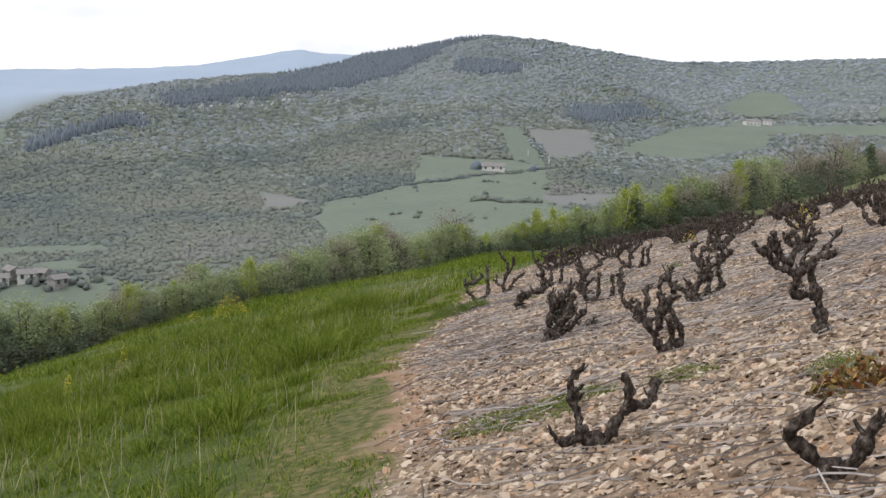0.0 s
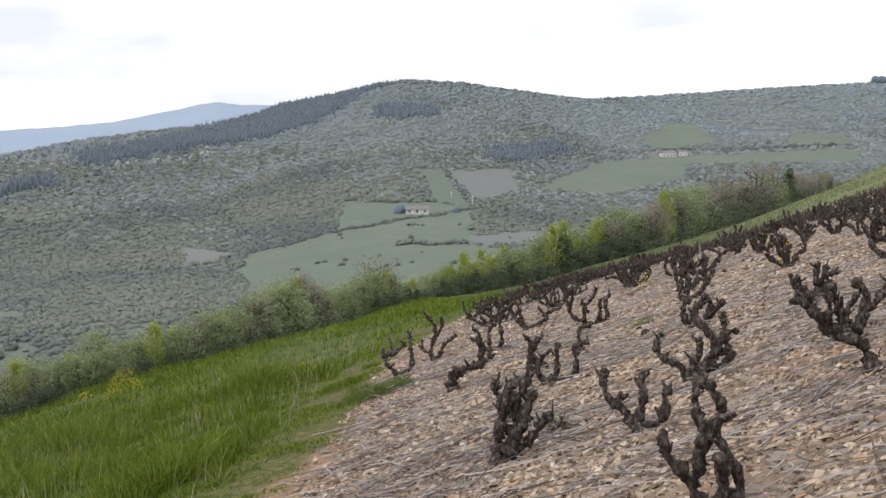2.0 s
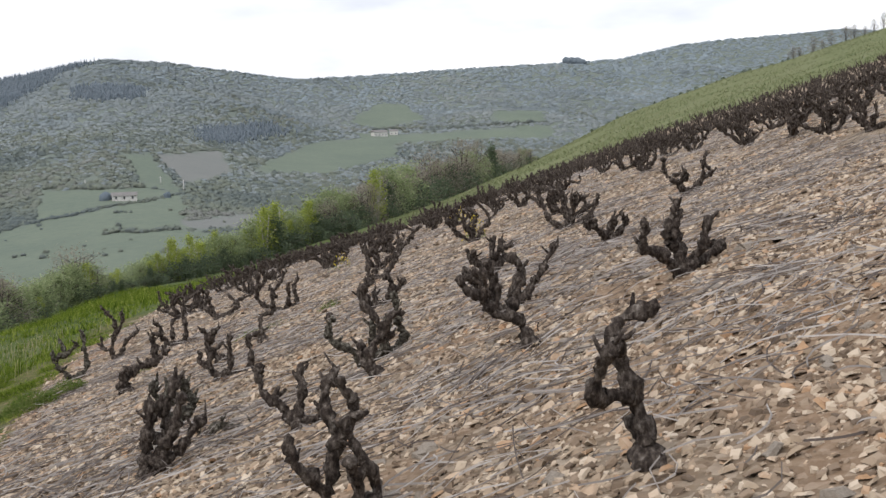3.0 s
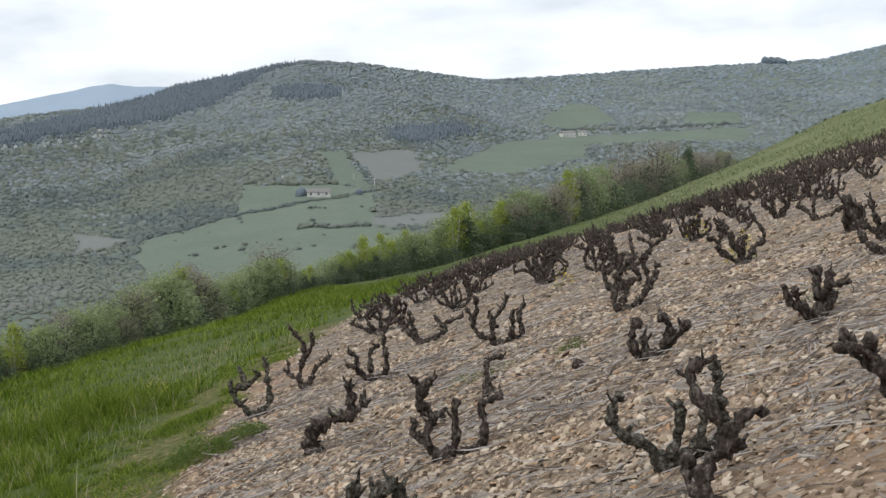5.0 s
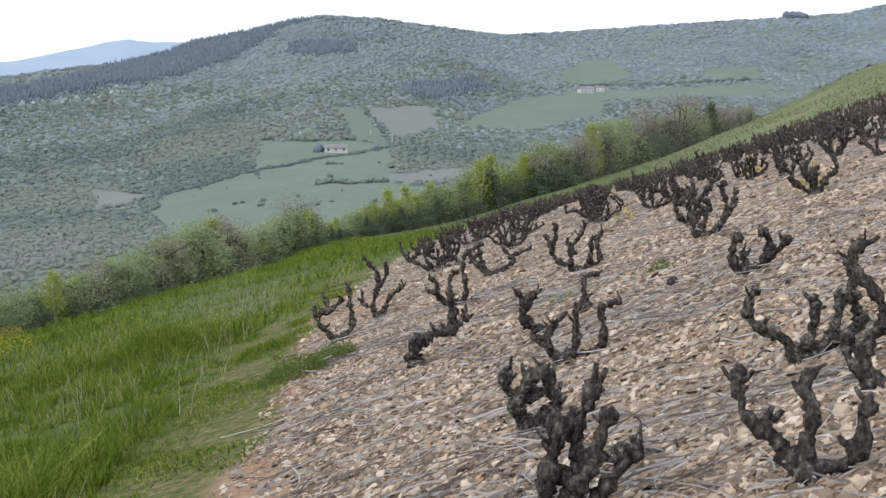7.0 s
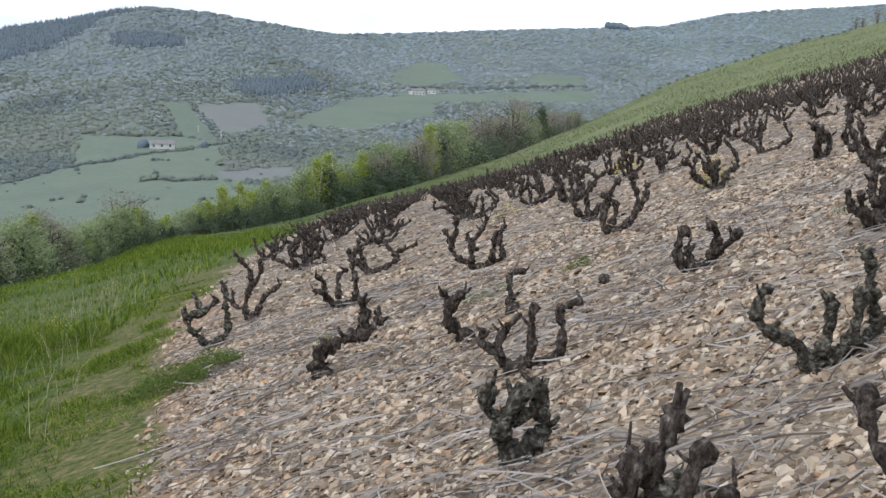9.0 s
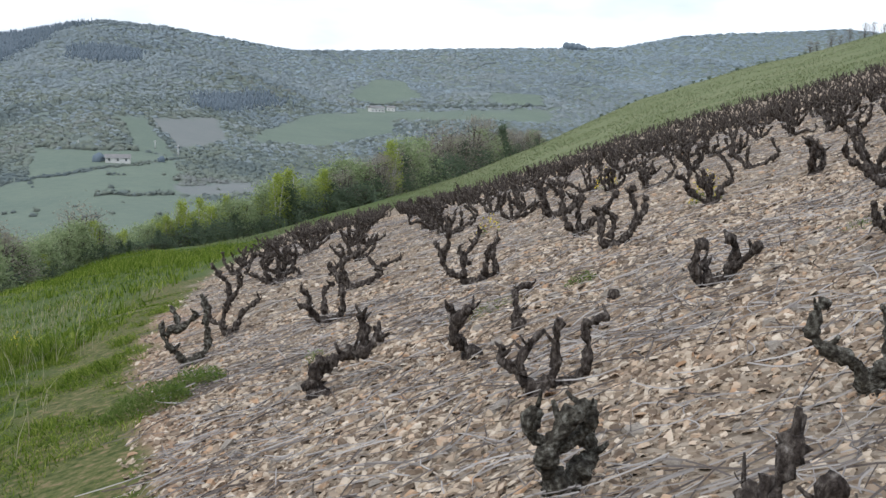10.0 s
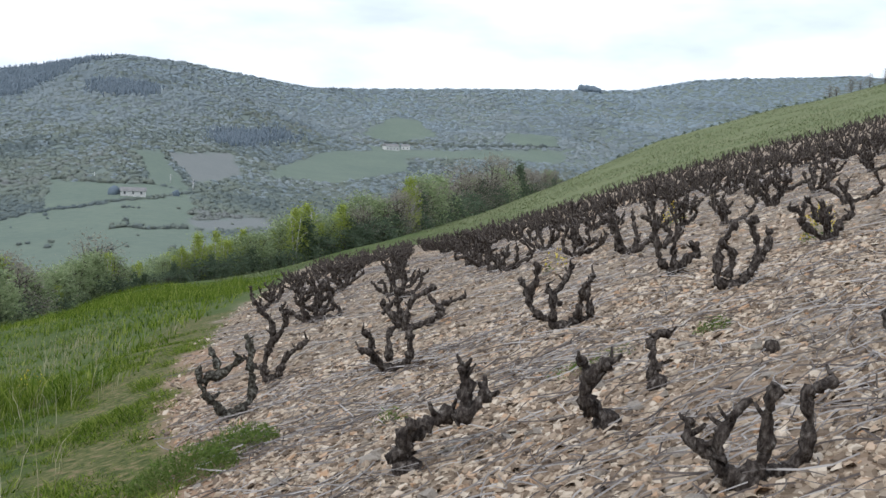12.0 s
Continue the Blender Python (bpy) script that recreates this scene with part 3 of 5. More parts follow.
NEAR_VINES = [
    ((0.60, 16.60), 1.0, "moss", [[(0, 0), (-.12, .12), (-.22, .25), (-.24, .44)], [(-.22, .30), (-.12, .42), (-.17, .58)], [(0, 0.02), (.13, .15), (.17, .35), (.15, .52), (.10, .68)], [(-.15, .33), (0, .45), (.06, .52)]]),
    ((1.25, 18.15), 0.95, "", [[(0, 0), (-.1, .1), (-.03, .35), (-.05, .6), (-.2, .82)], [(0, 0), (.1, .15), (.15, .32), (.36, .42)], [(-.02, .35), (.08, .55), (.12, .75)], [(-.05, .1), (-.2, .2), (-.22, .32)]]),
    ((1.90, 16.50), 0.95, "", [[(0, 0), (-.1, .1), (-.17, .2), (-.29, .21)], [(-.15, .2), (-.18, .3), (-.23, .38)], [(0, 0), (.15, .12), (.18, .28), (.12, .45), (.2, .6), (.36, .75)], [(0, .1), (-.02, .3), (.1, .42)]]),
    ((1.08, 13.58), 1.45, "", [[(0, 0), (-.03, .12), (.05, .22), (.18, .26), (.3, .31)], [(.25, .29), (.36, .38), (.46, .42)], [(.30, .31), (.33, .45), (.28, .57)], [(0, .12), (-.04, .22), (.02, .27)]]),
    ((3.30, 16.10), 0.95, "", [[(0, 0), (-.2, .1), (-.3, .25), (-.4, .42)], [(-.3, .27), (-.28, .45), (-.27, .56)], [(-.1, .08), (-.08, .25), (.03, .42), (.06, .55)], [(0, 0), (.2, .12), (.22, .3), (.25, .48)], [(-.05, .2), (-.12, .38)], [(.12, .1), (.12, .3), (.15, .42)]]),
    ((2.04, 13.12), 1.35, "", [[(0, 0), (-.1, .13), (-.13, .27), (-.03, .37)], [(-.12, .22), (-.15, .32), (-.18, .37)]]),
    ((2.55, 13.45), 0.75, "", [[(0, 0), (-.03, .2), (0, .27), (.13, .28)], [(0, .1), (.06, .15)]]),
    ((1.84, 11.66), 0.9, "", [[(0, 0), (-.12, .08), (-.22, .15), (-.19, .25)], [(-.12, .1), (-.1, .2), (0, .33)], [(.02, .03), (.08, .2), (.05, .42)], [(0, 0), (.18, .06), (.24, .2), (.25, .36), (.36, .43)]]),
    ((1.24, 10.28), 1.25, "moss", [[(0, 0), (-.08, .12), (-.05, .25), (.05, .37)], [(-.03, .2), (.1, .3), (.07, .42)], [(-.05, .2), (-.13, .28), (-.11, .36)], [(.02, .04), (.12, .14), (.09, .27)]]),
    ((0.90, 8.75), 1.15, "", [[(0, 0), (-.02, .2), (.05, .4), (.02, .5)], [(.05, .05), (.15, .25), (.12, .45), (.2, .6)], [(.05, .1), (.25, .2), (.36, .38)], [(.1, .2), (.2, .35), (.25, .52)], [(0, .1), (.1, .2), (.03, .35), (.1, .5)]]),
    ((1.52, 6.16), 0.85, "", [[(0, 0), (-.13, .12), (-.2, .28), (-.26, .4)], [(-.1, .12), (-.06, .3), (-.1, .5), (-.03, .6)], [(-.08, .3), (.02, .47), (-.02, .62)], [(.03, 0), (.1, .1), (.06, .25), (0, .4), (.08, .46)], [(.02, .03), (.03, .2), (-.02, .33)]]),
    ((2.40, 5.30), 1.05, "", [[(0, 0), (.0, .12), (-.06, .25), (-.1, .42), (-.07, .5), (.06, .58)], [(-.08, .26), (-.2, .29), (-.22, .38), (-.18, .48)], [(-.1, .42), (-.15, .5)]]),
    ((3.20, 7.95), 1.05, "", [[(0, 0), (-.1, .2), (-.25, .25), (-.35, .35), (-.45, .47)], [(-.25, .25), (-.2, .4), (-.3, .55)], [(-.12, .22), (-.08, .35), (0, .5), (-.1, .57)], [(-.3, .3), (-.33, .5)]]),
    ((4.53, 15.50), 1.05, "", [[(0, 0), (-.13, .1), (-.1, .3), (-.02, .45), (.03, .55)], [(0, 0), (.15, .1), (.22, .3), (.2, .5), (.22, .62)], [(.15, .12), (.28, .35), (.36, .5)], [(-.05, .1), (0, .3), (-.15, .42)]]),
    ((3.66, 12.70), 1.2, "", [[(0, 0), (-.08, .05), (-.12, .2), (-.1, .32)], [(0, 0), (.1, .08), (.15, .25), (.1, .38)], [(.1, .1), (.28, .3)], [(-.02, .05), (0, .18)]]),
    ((2.56, 9.18), 0.95, "", [[(0, 0), (-.05, .15), (.05, .28), (0, .42), (-.08, .55), (-.05, .68)], [(.05, .25), (.14, .29)], [(0, .04), (-.12, .12), (-.1, .27)], [(.03, .28), (.12, .42), (.2, .46)]]),
    ((2.80, 10.25), 1.05, "moss", [[(0, 0), (-.15, .15), (-.29, .27), (-.28, .42)], [(0, .03), (.03, .17), (.05, .37)], [(0, 0), (.11, .12), (.19, .27), (.17, .42)], [(.05, .04), (.3, .2), (.27, .42), (.22, .6)]]),
    ((1.42, 9.35), 0.65, "moss", [[(0, 0), (-.1, .03), (-.14, .08)], [(0, 0), (.12, .05), (.26, .06), (.31, .03)], [(0, .02), (.05, .05), (.06, .1)]]),
    ((1.80, 8.42), 1.0, "", [[(0, 0), (-.1, .15), (-.2, .25), (-.22, .42)], [(0, 0), (.02, .2), (.05, .4)], [(0, 0), (.15, .15), (.2, .35)]]),
    ((0.49, 3.40), 0.85, "", [[(0, 0), (-.1, .12), (-.15, .3), (-.1, .38)], [(.03, 0), (.1, .12), (.15, .28), (.12, .4)], [(.12, .2), (.25, .25), (.3, .38)], [(-.05, .05), (-.2, .06)]]),
    ((1.18, 2.01), 0.9, "", [[(0, 0), (-.1, .12), (-.18, .16), (-.12, .3)], [(0, 0), (.1, .14), (.14, .3)]]),
]
OTHER_VINES = [(3.72, 9.5), (4.63, 8.4), (4.75, 12.1), (5.77, 11.4), (6.7, 14.1), (8.0, 13.3), (7.2, 14.9), (7.7, 16.4), (6.35, 16.5), (5.1, 17.2),
               (8.7, 18.9), (9.4, 21.3), (8.1, 20.6), (6.2, 20.0), (6.3, 21.6), (5.7, 22.7), (4.15, 22.9), (2.75, 22.7), (2.85, 18.85)]
standing = []
for i, (at, thick, kind, arms) in enumerate(NEAR_VINES):
    make_vine(at, arms, thick, M_MOSS if kind else M_BARK, 40 + i, ("moss-grown gnarled bush vine, pruned, in stony soil" if kind else VINE_LABEL))
    standing.append(at)
for i, at in enumerate(OTHER_VINES):
    rng = random.Random(300 + i)
    make_vine(at, random_arms(rng), rng.uniform(0.85, 1.15), M_BARK, 200 + i, turn=rng.uniform(-0.8, 0.4))
    standing.append(at)

# the rest of the rows
row_rng = random.Random(7)
rest = []
for k in range(-5, 38):
    p = -4.7 + 1.33 * (k + 1)
    q = 15.0 + row_rng.uniform(0, 1)
    while q < 78 and soil_edge(q) > p - 0.5:
        q += 0.5
    if p > 5:
        q = 6.0
    while q < 78:
        q += 1.45 + row_rng.uniform(-0.3, 0.35)
        if row_rng.random() < 0.13:
            continue
        pp = p + row_rng.uniform(-0.22, 0.22)
        x, y = pp * RC + q * RS, -pp * RS + q * RC
        if q < 22.5 and p < 4.8:
            continue
        if min(math.dist((x, y), s) for s in standing) > 0.75:
            rest.append((x, y))
rest.sort(key=lambda s: math.dist(s, (2, 12)))
kinds = []
for i in range(10):
    rng = random.Random(500 + i)
    x, y = rest[i]
    kinds.append(make_vine((x, y), random_arms(rng), rng.uniform(0.85, 1.15), M_BARK, 520 + i, turn=rng.uniform(-3, 3)))
for x, y in rest[10:262]:
    s = row_rng.uniform(0.78, 1.08)
    copy_thing(row_rng.choice(kinds), pose(x, y, float(terrain(x, y)), row_rng.uniform(-6, 6), row_rng.uniform(-6, 6), row_rng.uniform(0, 360)) @ Matrix.Scale(s, 4))


def far_vines(spots):
    """The distant rows as one mesh of simple goblets."""
    verts, faces = [], []
    rng = random.Random(11)
    for x, y in spots:
        z = float(terrain(x, y))
        n = rng.choice((4, 5, 5, 6))
        a0 = rng.uniform(0, 6.3)
        for k in range(n):
            a_ = a0 + k * 6.283 / n + rng.uniform(-0.4, 0.4)
            reach, top = rng.uniform(0.15, 0.5), rng.uniform(0.2, 0.5)
            path = [(0, -0.05, 0.045), (reach * 0.7, top * 0.32, 0.042), (reach, top * 0.65, 0.036), (reach * rng.uniform(0.75, 1.25), top, 0.024)]
            b0 = len(verts)
            for rr, h, w in path:
                cx, cy = x + math.cos(a_) * rr + rng.uniform(-0.03, 0.03), y + math.sin(a_) * rr + rng.uniform(-0.03, 0.03)
                for s in range(4):
                    t = s * 1.5708 + a_
                    verts.append((cx + math.cos(t) * w, cy + math.sin(t) * w, z + h))
            for i in range(3):
                for s in range(4):
                    s1 = (s + 1) % 4
                    faces.append((b0 + i * 4 + s, b0 + i * 4 + s1, b0 + i * 4 + 4 + s1, b0 + i * 4 + 4 + s))
            faces.append((b0 + 12, b0 + 13, b0 + 14, b0 + 15))
    return tagged(new("distant_vines", raw("distant_vines", verts, faces, M_BARK, True)), "rows of dark pruned vines up the slope", "vines", kind="stuff")


far_vines(rest[262:])


# ---- stones and cut canes ----
def stone_template(rng, flat):
    bm = bmesh.new()
    bmesh.ops.create_cube(bm, size=1.5)
    for v in bm.verts:
        v.co.x += rng.uniform(-0.38, 0.38)
        v.co.y += rng.uniform(-0.38, 0.38)
        if v.co.z > 0:
            v.co.x *= 0.75
            v.co.y *= 0.75
        v.co.z = v.co.z * flat + rng.uniform(-0.12, 0.12)
        v.co.y *= 0.8
    v, f = [tuple(v.co) for v in bm.verts], [[q.index for q in p.verts] for p in bm.faces if p.calc_center_median().z > -0.45 * flat]
    bm.free()
    return np.array(v), np.array(f)


def tilt(rng, n, amount=0.3):
    """Random turns about z with a little tilt, as matrices."""
    a_, tx, ty = rng.uniform(0, 6.283, n), rng.normal(0, amount, n), rng.normal(0, amount, n)
    ca, sa = np.cos(a_), np.sin(a_)
    m = np.zeros((n, 3, 3))
    m[:, 0, 0], m[:, 0, 1], m[:, 1, 0], m[:, 1, 1], m[:, 2, 2] = ca, -sa, sa, ca, 1
    m[:, 2, 0], m[:, 2, 1] = tx + SLOPE_X * ca + SLOPE_Y * sa, ty - SLOPE_X * sa + SLOPE_Y * ca
    return m


def soil_spots(rng, n, p0, p1, q0, q1, margin=0.0, power=1.0):
    q = q0 + (q1 - q0) * rng.random(n) ** power
    p = rng.uniform(p0, p1, n)
    x, y = p * RC + q * RS, -p * RS + q * RC
    keep = p > soil_edge(q) + margin + rng.uniform(-0.25, 0.25, n)
    return x[keep], y[keep]


def scatter(name, rng, templates, x, y, size, material, label, category, sink=0.25, amount=0.3):
    vs, fs, base = [], [], 0
    which = rng.integers(0, len(templates), len(x))
    for k, (tv, tf) in enumerate(templates):
        m = which == k
        n = int(m.sum())
        rot = tilt(rng, n, amount)
        sc = size[m][:, None] * rng.uniform(0.8, 1.25, (n, 3))
        v = np.einsum("nij,nvj->nvi", rot, tv[None] * sc[:, None])
        v += np.stack([x[m], y[m], terrain(x[m], y[m]) + size[m] * sink], -1)[:, None]
        vs.append(v.reshape(-1, 3))
        fs.append((tf[None] + (base + np.arange(n) * len(tv))[:, None, None]).reshape(-1, tf.shape[1]))
        base += n * len(tv)
    me = bpy.data.meshes.new(name)
    me.from_pydata(np.concatenate(vs).tolist(), [], np.concatenate(fs).tolist())
    me.materials.append(material)
    return tagged(new(name, me), label, category, kind="stuff")


nrng = np.random.default_rng(5)
st_rng = random.Random(3)
STONES = [stone_template(st_rng, f) for f in (0.26, 0.36, 0.46, 0.22, 0.32, 0.42)]
x, y = soil_spots(nrng, 190000, -6.2, 5.2, 1.0, 18, 0.22, power=0.85)
keep = nrng.random(len(x)) < 2.35 - 1.75 * (vnoise(x, y, 1.1, 51) + 0.45 * vnoise(x, y, 0.4, 52))
x, y = x[keep], y[keep]
scatter("field_stones", nrng, STONES, x, y, 0.008 + 0.030 * nrng.random(len(x)) ** 2.6, M_STONE, "flat pale limestone rubble strewn over the soil", "stones", amount=0.34)
x, y = soil_spots(nrng, 46000, -7.5, 17, 16, 46, power=1.4)
scatter("distant_stones", nrng, STONES, x, y, 0.014 + 0.034 * nrng.random(len(x)) ** 2, M_STONE, "pale stones covering the upper vineyard", "stones", amount=0.34)


def cane_field(name, rng, n, p0, p1, q0, q1, label):
    """Cut canes lying mostly across the rows."""
    x, y = soil_spots(rng, n, p0, p1, q0, q1, 0.2)
    heap = vnoise(x, (y - 0.08 * x) * 3.2, 1.5, 31)
    keep = rng.random(len(x)) < (0.2 + 1.7 * np.clip(heap - 0.3, 0, 1)) * (0.4 + 0.6 * sstep(5, 9, along(x, y)[1]))
    x, y = x[keep], y[keep]
    verts, faces = [], []
    for cx, cy in zip(x, y):
        a_ = rng.normal(0.08, 0.42 if rng.random() < 0.7 else 1.1)
        ln, w = 0.06 + 0.55 * rng.random() ** 1.8, rng.uniform(0.0018, 0.0048)
        bend = rng.normal(0, 0.5)
        s = np.linspace(-0.5, 0.5, 5)
        px = cx + np.cos(a_ + bend * s) * ln * s
        py = cy + np.sin(a_ + bend * s) * ln * s + bend * ln * (s * s)
        pz = terrain(px, py) + 0.022 + rng.uniform(0, 0.03) + rng.normal(0, 0.05) * s
        b0 = len(verts)
        for i in range(5):
            for dx, dz in ((-1, -0.6), (1, -0.6), (0, 1.1)):
                verts.append((px[i] - dx * w * math.sin(a_), py[i] + dx * w * math.cos(a_), pz[i] + dz * w))
        for i in range(4):
            for k in range(3):
                k1 = (k + 1) % 3
                faces.append((b0 + i * 3 + k, b0 + i * 3 + k1, b0 + i * 3 + 3 + k1, b0 + i * 3 + 3 + k))
    return tagged(new(name, raw(name, verts, faces, M_TWIG)), label, "twigs", kind="stuff")


cane_field("cut_canes", nrng, 21000, -5.5, 5.5, 1.5, 17, "grey cut vine canes lying across the soil")
cane_field("distant_canes", nrng, 16000, -6.5, 14, 17, 38, "cut vine canes strewn between the vines")


# ---- grass ----
def blades(name, rng, x, y, height, width, material, label, category="grass", lean=0.35, out=None):
    n = len(x)
    z = terrain(x, y)
    a_ = rng.uniform(0, 6.283, n)
    ln = rng.normal(0, lean, (n, 2)) + (0.06 if out is None else out)
    lv = []
    for t, wf in ((0, 1.0), (0.5, 0.8), (1, 0.05)):
        cx, cy = x + ln[:, 0] * height * t ** 1.8, y + ln[:, 1] * height * t ** 1.8
        cz = z - 0.02 + height * (t - 0.25 * t * t * np.hypot(ln[:, 0], ln[:, 1]))
        for s in (-1, 1):
            lv.append(np.stack([cx + s * np.cos(a_) * width * wf, cy + s * np.sin(a_) * width * wf, cz], -1))
    v = np.stack(lv, 1).reshape(-1, 3)
    b0 = np.arange(n)[:, None] * 6
    f = np.concatenate([b0 + np.array([0, 1, 3, 2]), b0 + np.array([2, 3, 5, 4])])
    me = bpy.data.meshes.new(name)
    me.from_pydata(v.tolist(), [], f.tolist())
    me.materials.append(material)
    return tagged(new(name, me), label, category, kind="stuff")


def verge_spots(rng, n, q0, q1, w, margin=0.3, power=1.0):
    q = q0 + (q1 - q0) * rng.random(n) ** power
    p = soil_edge(q) - margin - w * rng.random(n) ** 0.8
    return p * RC + q * RS, -p * RS + q * RC


cx, cy = verge_spots(nrng, 5200, -2.5, 23, 9.0, 0.95)
lush = 0.6 * vnoise(cx, cy, 1.5, 21) + 0.4 * vnoise(cx, cy, 0.5, 22)
each = (16 + 46 * lush ** 1.3).astype(int)
tall = np.repeat((0.06 + 0.95 * np.clip(lush - 0.12, 0, 1) ** 2.2) * nrng.uniform(0.7, 1.3, len(cx)), each)
ang, dist = nrng.uniform(0, 6.283, len(tall)), np.abs(nrng.normal(0, 0.075, len(tall))) + 0.01
off = np.stack([np.cos(ang) * dist, np.sin(ang) * dist], -1)
blades("verge_grass", nrng, np.repeat(cx, each) + off[:, 0], np.repeat(cy, each) + off[:, 1], tall * nrng.uniform(0.45, 1.2, len(tall)), 0.0030 + 0.0042 * nrng.random(len(tall)), M_GRASS, "lush tussocky spring grass on the verge", lean=0.26, out=off * 7)
x, y = verge_spots(nrng, 130000, 0, 26, 2.0, -0.12)
keep = nrng.random(len(x)) < 0.3 + 1.2 * (vnoise(x, y, 0.5, 23) - 0.25)
x, y = x[keep], y[keep]
blades("short_grass", nrng, x, y, (0.012 + 0.11 * vnoise(x, y, 0.35, 24) ** 2) * nrng.uniform(0.6, 1.3, len(x)), 0.003 + 0.003 * nrng.random(len(x)), M_GRASS, "short trodden grass along the track", lean=0.8)
x, y = verge_spots(nrng, 60000, -2, 14, 8.0, 0.5)
blades("low_grass", nrng, x, y, nrng.uniform(0.03, 0.15, len(x)), 0.0025 + 0.0025 * nrng.random(len(x)), M_GRASS, "low dense grass between the tussocks", lean=0.6)
x, y = verge_spots(nrng, 52000, 20, 75, 18, 0.6)
blades("distant_grass", nrng, x, y, (0.06 + 0.5 * vnoise(x, y, 1.6, 25) ** 2) * nrng.uniform(0.6, 1.25, len(x)), 0.011 + 0.006 * nrng.random(len(x)), M_GRASS, "tall green grass on the falling bank", lean=0.45)

# rough grass on the hillside beyond the vines
n_ = 64000
az_ = np.radians(nrng.uniform(8, 52, n_))
d_ = 52 + 190 * nrng.random(n_) ** 1.2
x, y = -0.5 + d_ * np.sin(az_), 9 + d_ * np.cos(az_)
k = (along(x, y)[1] > 78.5) & (d_ < np.interp(np.degrees(az_), HEDGE_AZ, HEDGE_D) + 1) & (vnoise(x, y, 6, 41) > 0.3)
x, y = x[k], y[k]
blades("hillside_grass", nrng, x, y, nrng.uniform(0.06, 0.3, len(x)), 0.02 + 0.03 * nrng.random(len(x)), M_HILL, "rough grass on the hillside above the vines", lean=0.7)

x, y = verge_spots(nrng, 5200, 1, 30, 7, 0.7)
keep = vnoise(x, y, 1.0, 61) > 0.55
x, y = x[keep], y[keep]
blades("dry_stalks", nrng, x, y, nrng.uniform(0.2, 0.5, len(x)), 0.002 + 0.002 * nrng.random(len(x)), M_STRAW, "dry straw-coloured stalks standing in the grass", lean=0.25)


# ---- hedge of young trees and shrubs below the field ----
def crown_mesh(rng, h, w, n, leaf, base=0.12, shape="round"):
    """Many small leaf clumps round limb tips; uneven outline with gaps."""
    verts, faces = [], []
    clumps = []
    for _ in range(max(8, n // 22)):
        t = rng.uniform(base, 1)
        prof = {"round": math.sin(math.pi * min(1, 0.12 + 0.86 * t)) ** 0.6, "tall": (1 - t) ** 0.55 * 1.05 if t > 0.25 else 0.5 + t, "cone": 1.08 - t}[shape]
        a_, rr = rng.uniform(0, 6.283), w * prof * math.sqrt(rng.random())
        clumps.append((math.cos(a_) * rr, math.sin(a_) * rr, h * t, rng.uniform(0.5, 1.25)))
    for i in range(n):
        cx, cy, cz, s = rng.choice(clumps)
        sp = w * 0.22 * s
        c = Vector((cx + rng.gauss(0, sp), cy + rng.gauss(0, sp), cz + rng.gauss(0, sp * 0.9)))
        if c.z < 0.05:
            continue
        u = Vector((rng.uniform(-1, 1), rng.uniform(-1, 1), rng.uniform(-0.6, 0.6))).normalized() * leaf * rng.uniform(0.6, 1.3)
        v = u.orthogonal().normalized() * leaf * rng.uniform(0.35, 0.8)
        v.rotate(Euler((rng.uniform(0, 6), rng.uniform(0, 6), rng.uniform(0, 6))))
        b0 = len(verts)
        verts += [c - u, c + v, c + u, c - v]
        faces.append((b0, b0 + 1, b0 + 2, b0 + 3))
    return verts, faces


def make_tree(kind, rng, h, w, n, leaf, shape, label, bark=None, category="tree", base=0.12, stems=1):
    tree = hold("tree" if category == "tree" else "shrub", label, category, "hedge below the vineyard")
    for k in range(stems):
        bm = bmesh.new()
        ox, oy = rng.uniform(-0.3, 0.3) * (stems > 1), rng.uniform(-0.3, 0.3) * (stems > 1)
        top = Vector((ox * 3 + rng.uniform(-0.3, 0.3), oy * 3 + rng.uniform(-0.3, 0.3), h * 0.9))
        mid = Vector((ox * 1.5, oy * 1.5, h * 0.4))
        pts = curve_pts([(ox, oy, -0.3), mid, top], 8)
        tube(bm, pts, [0.035 * h * 0.45 * (1 - 0.85 * i / 7) + 0.012 for i in range(8)], 6, 0.08, rng)
        for _ in range(7):
            i = rng.randint(2, 6)
            a_ = rng.uniform(0, 6.283)
            tip = pts[i] + Vector((math.cos(a_) * w * 0.8, math.sin(a_) * w * 0.8, h * 0.18))
            tube(bm, [pts[i], (pts[i] + tip) / 2 + Vector((0, 0, 0.1)), tip], [0.035, 0.025, 0.012], 5, 0.05, rng)
        part("trunk", bm, bark or M_TRUNK, tree)
    v, f = crown_mesh(rng, h, w, n, leaf, base, shape)
    crown = new("crown", raw("crown", v, f, M_LEAF[kind]))
    crown.parent = tree
    return tree


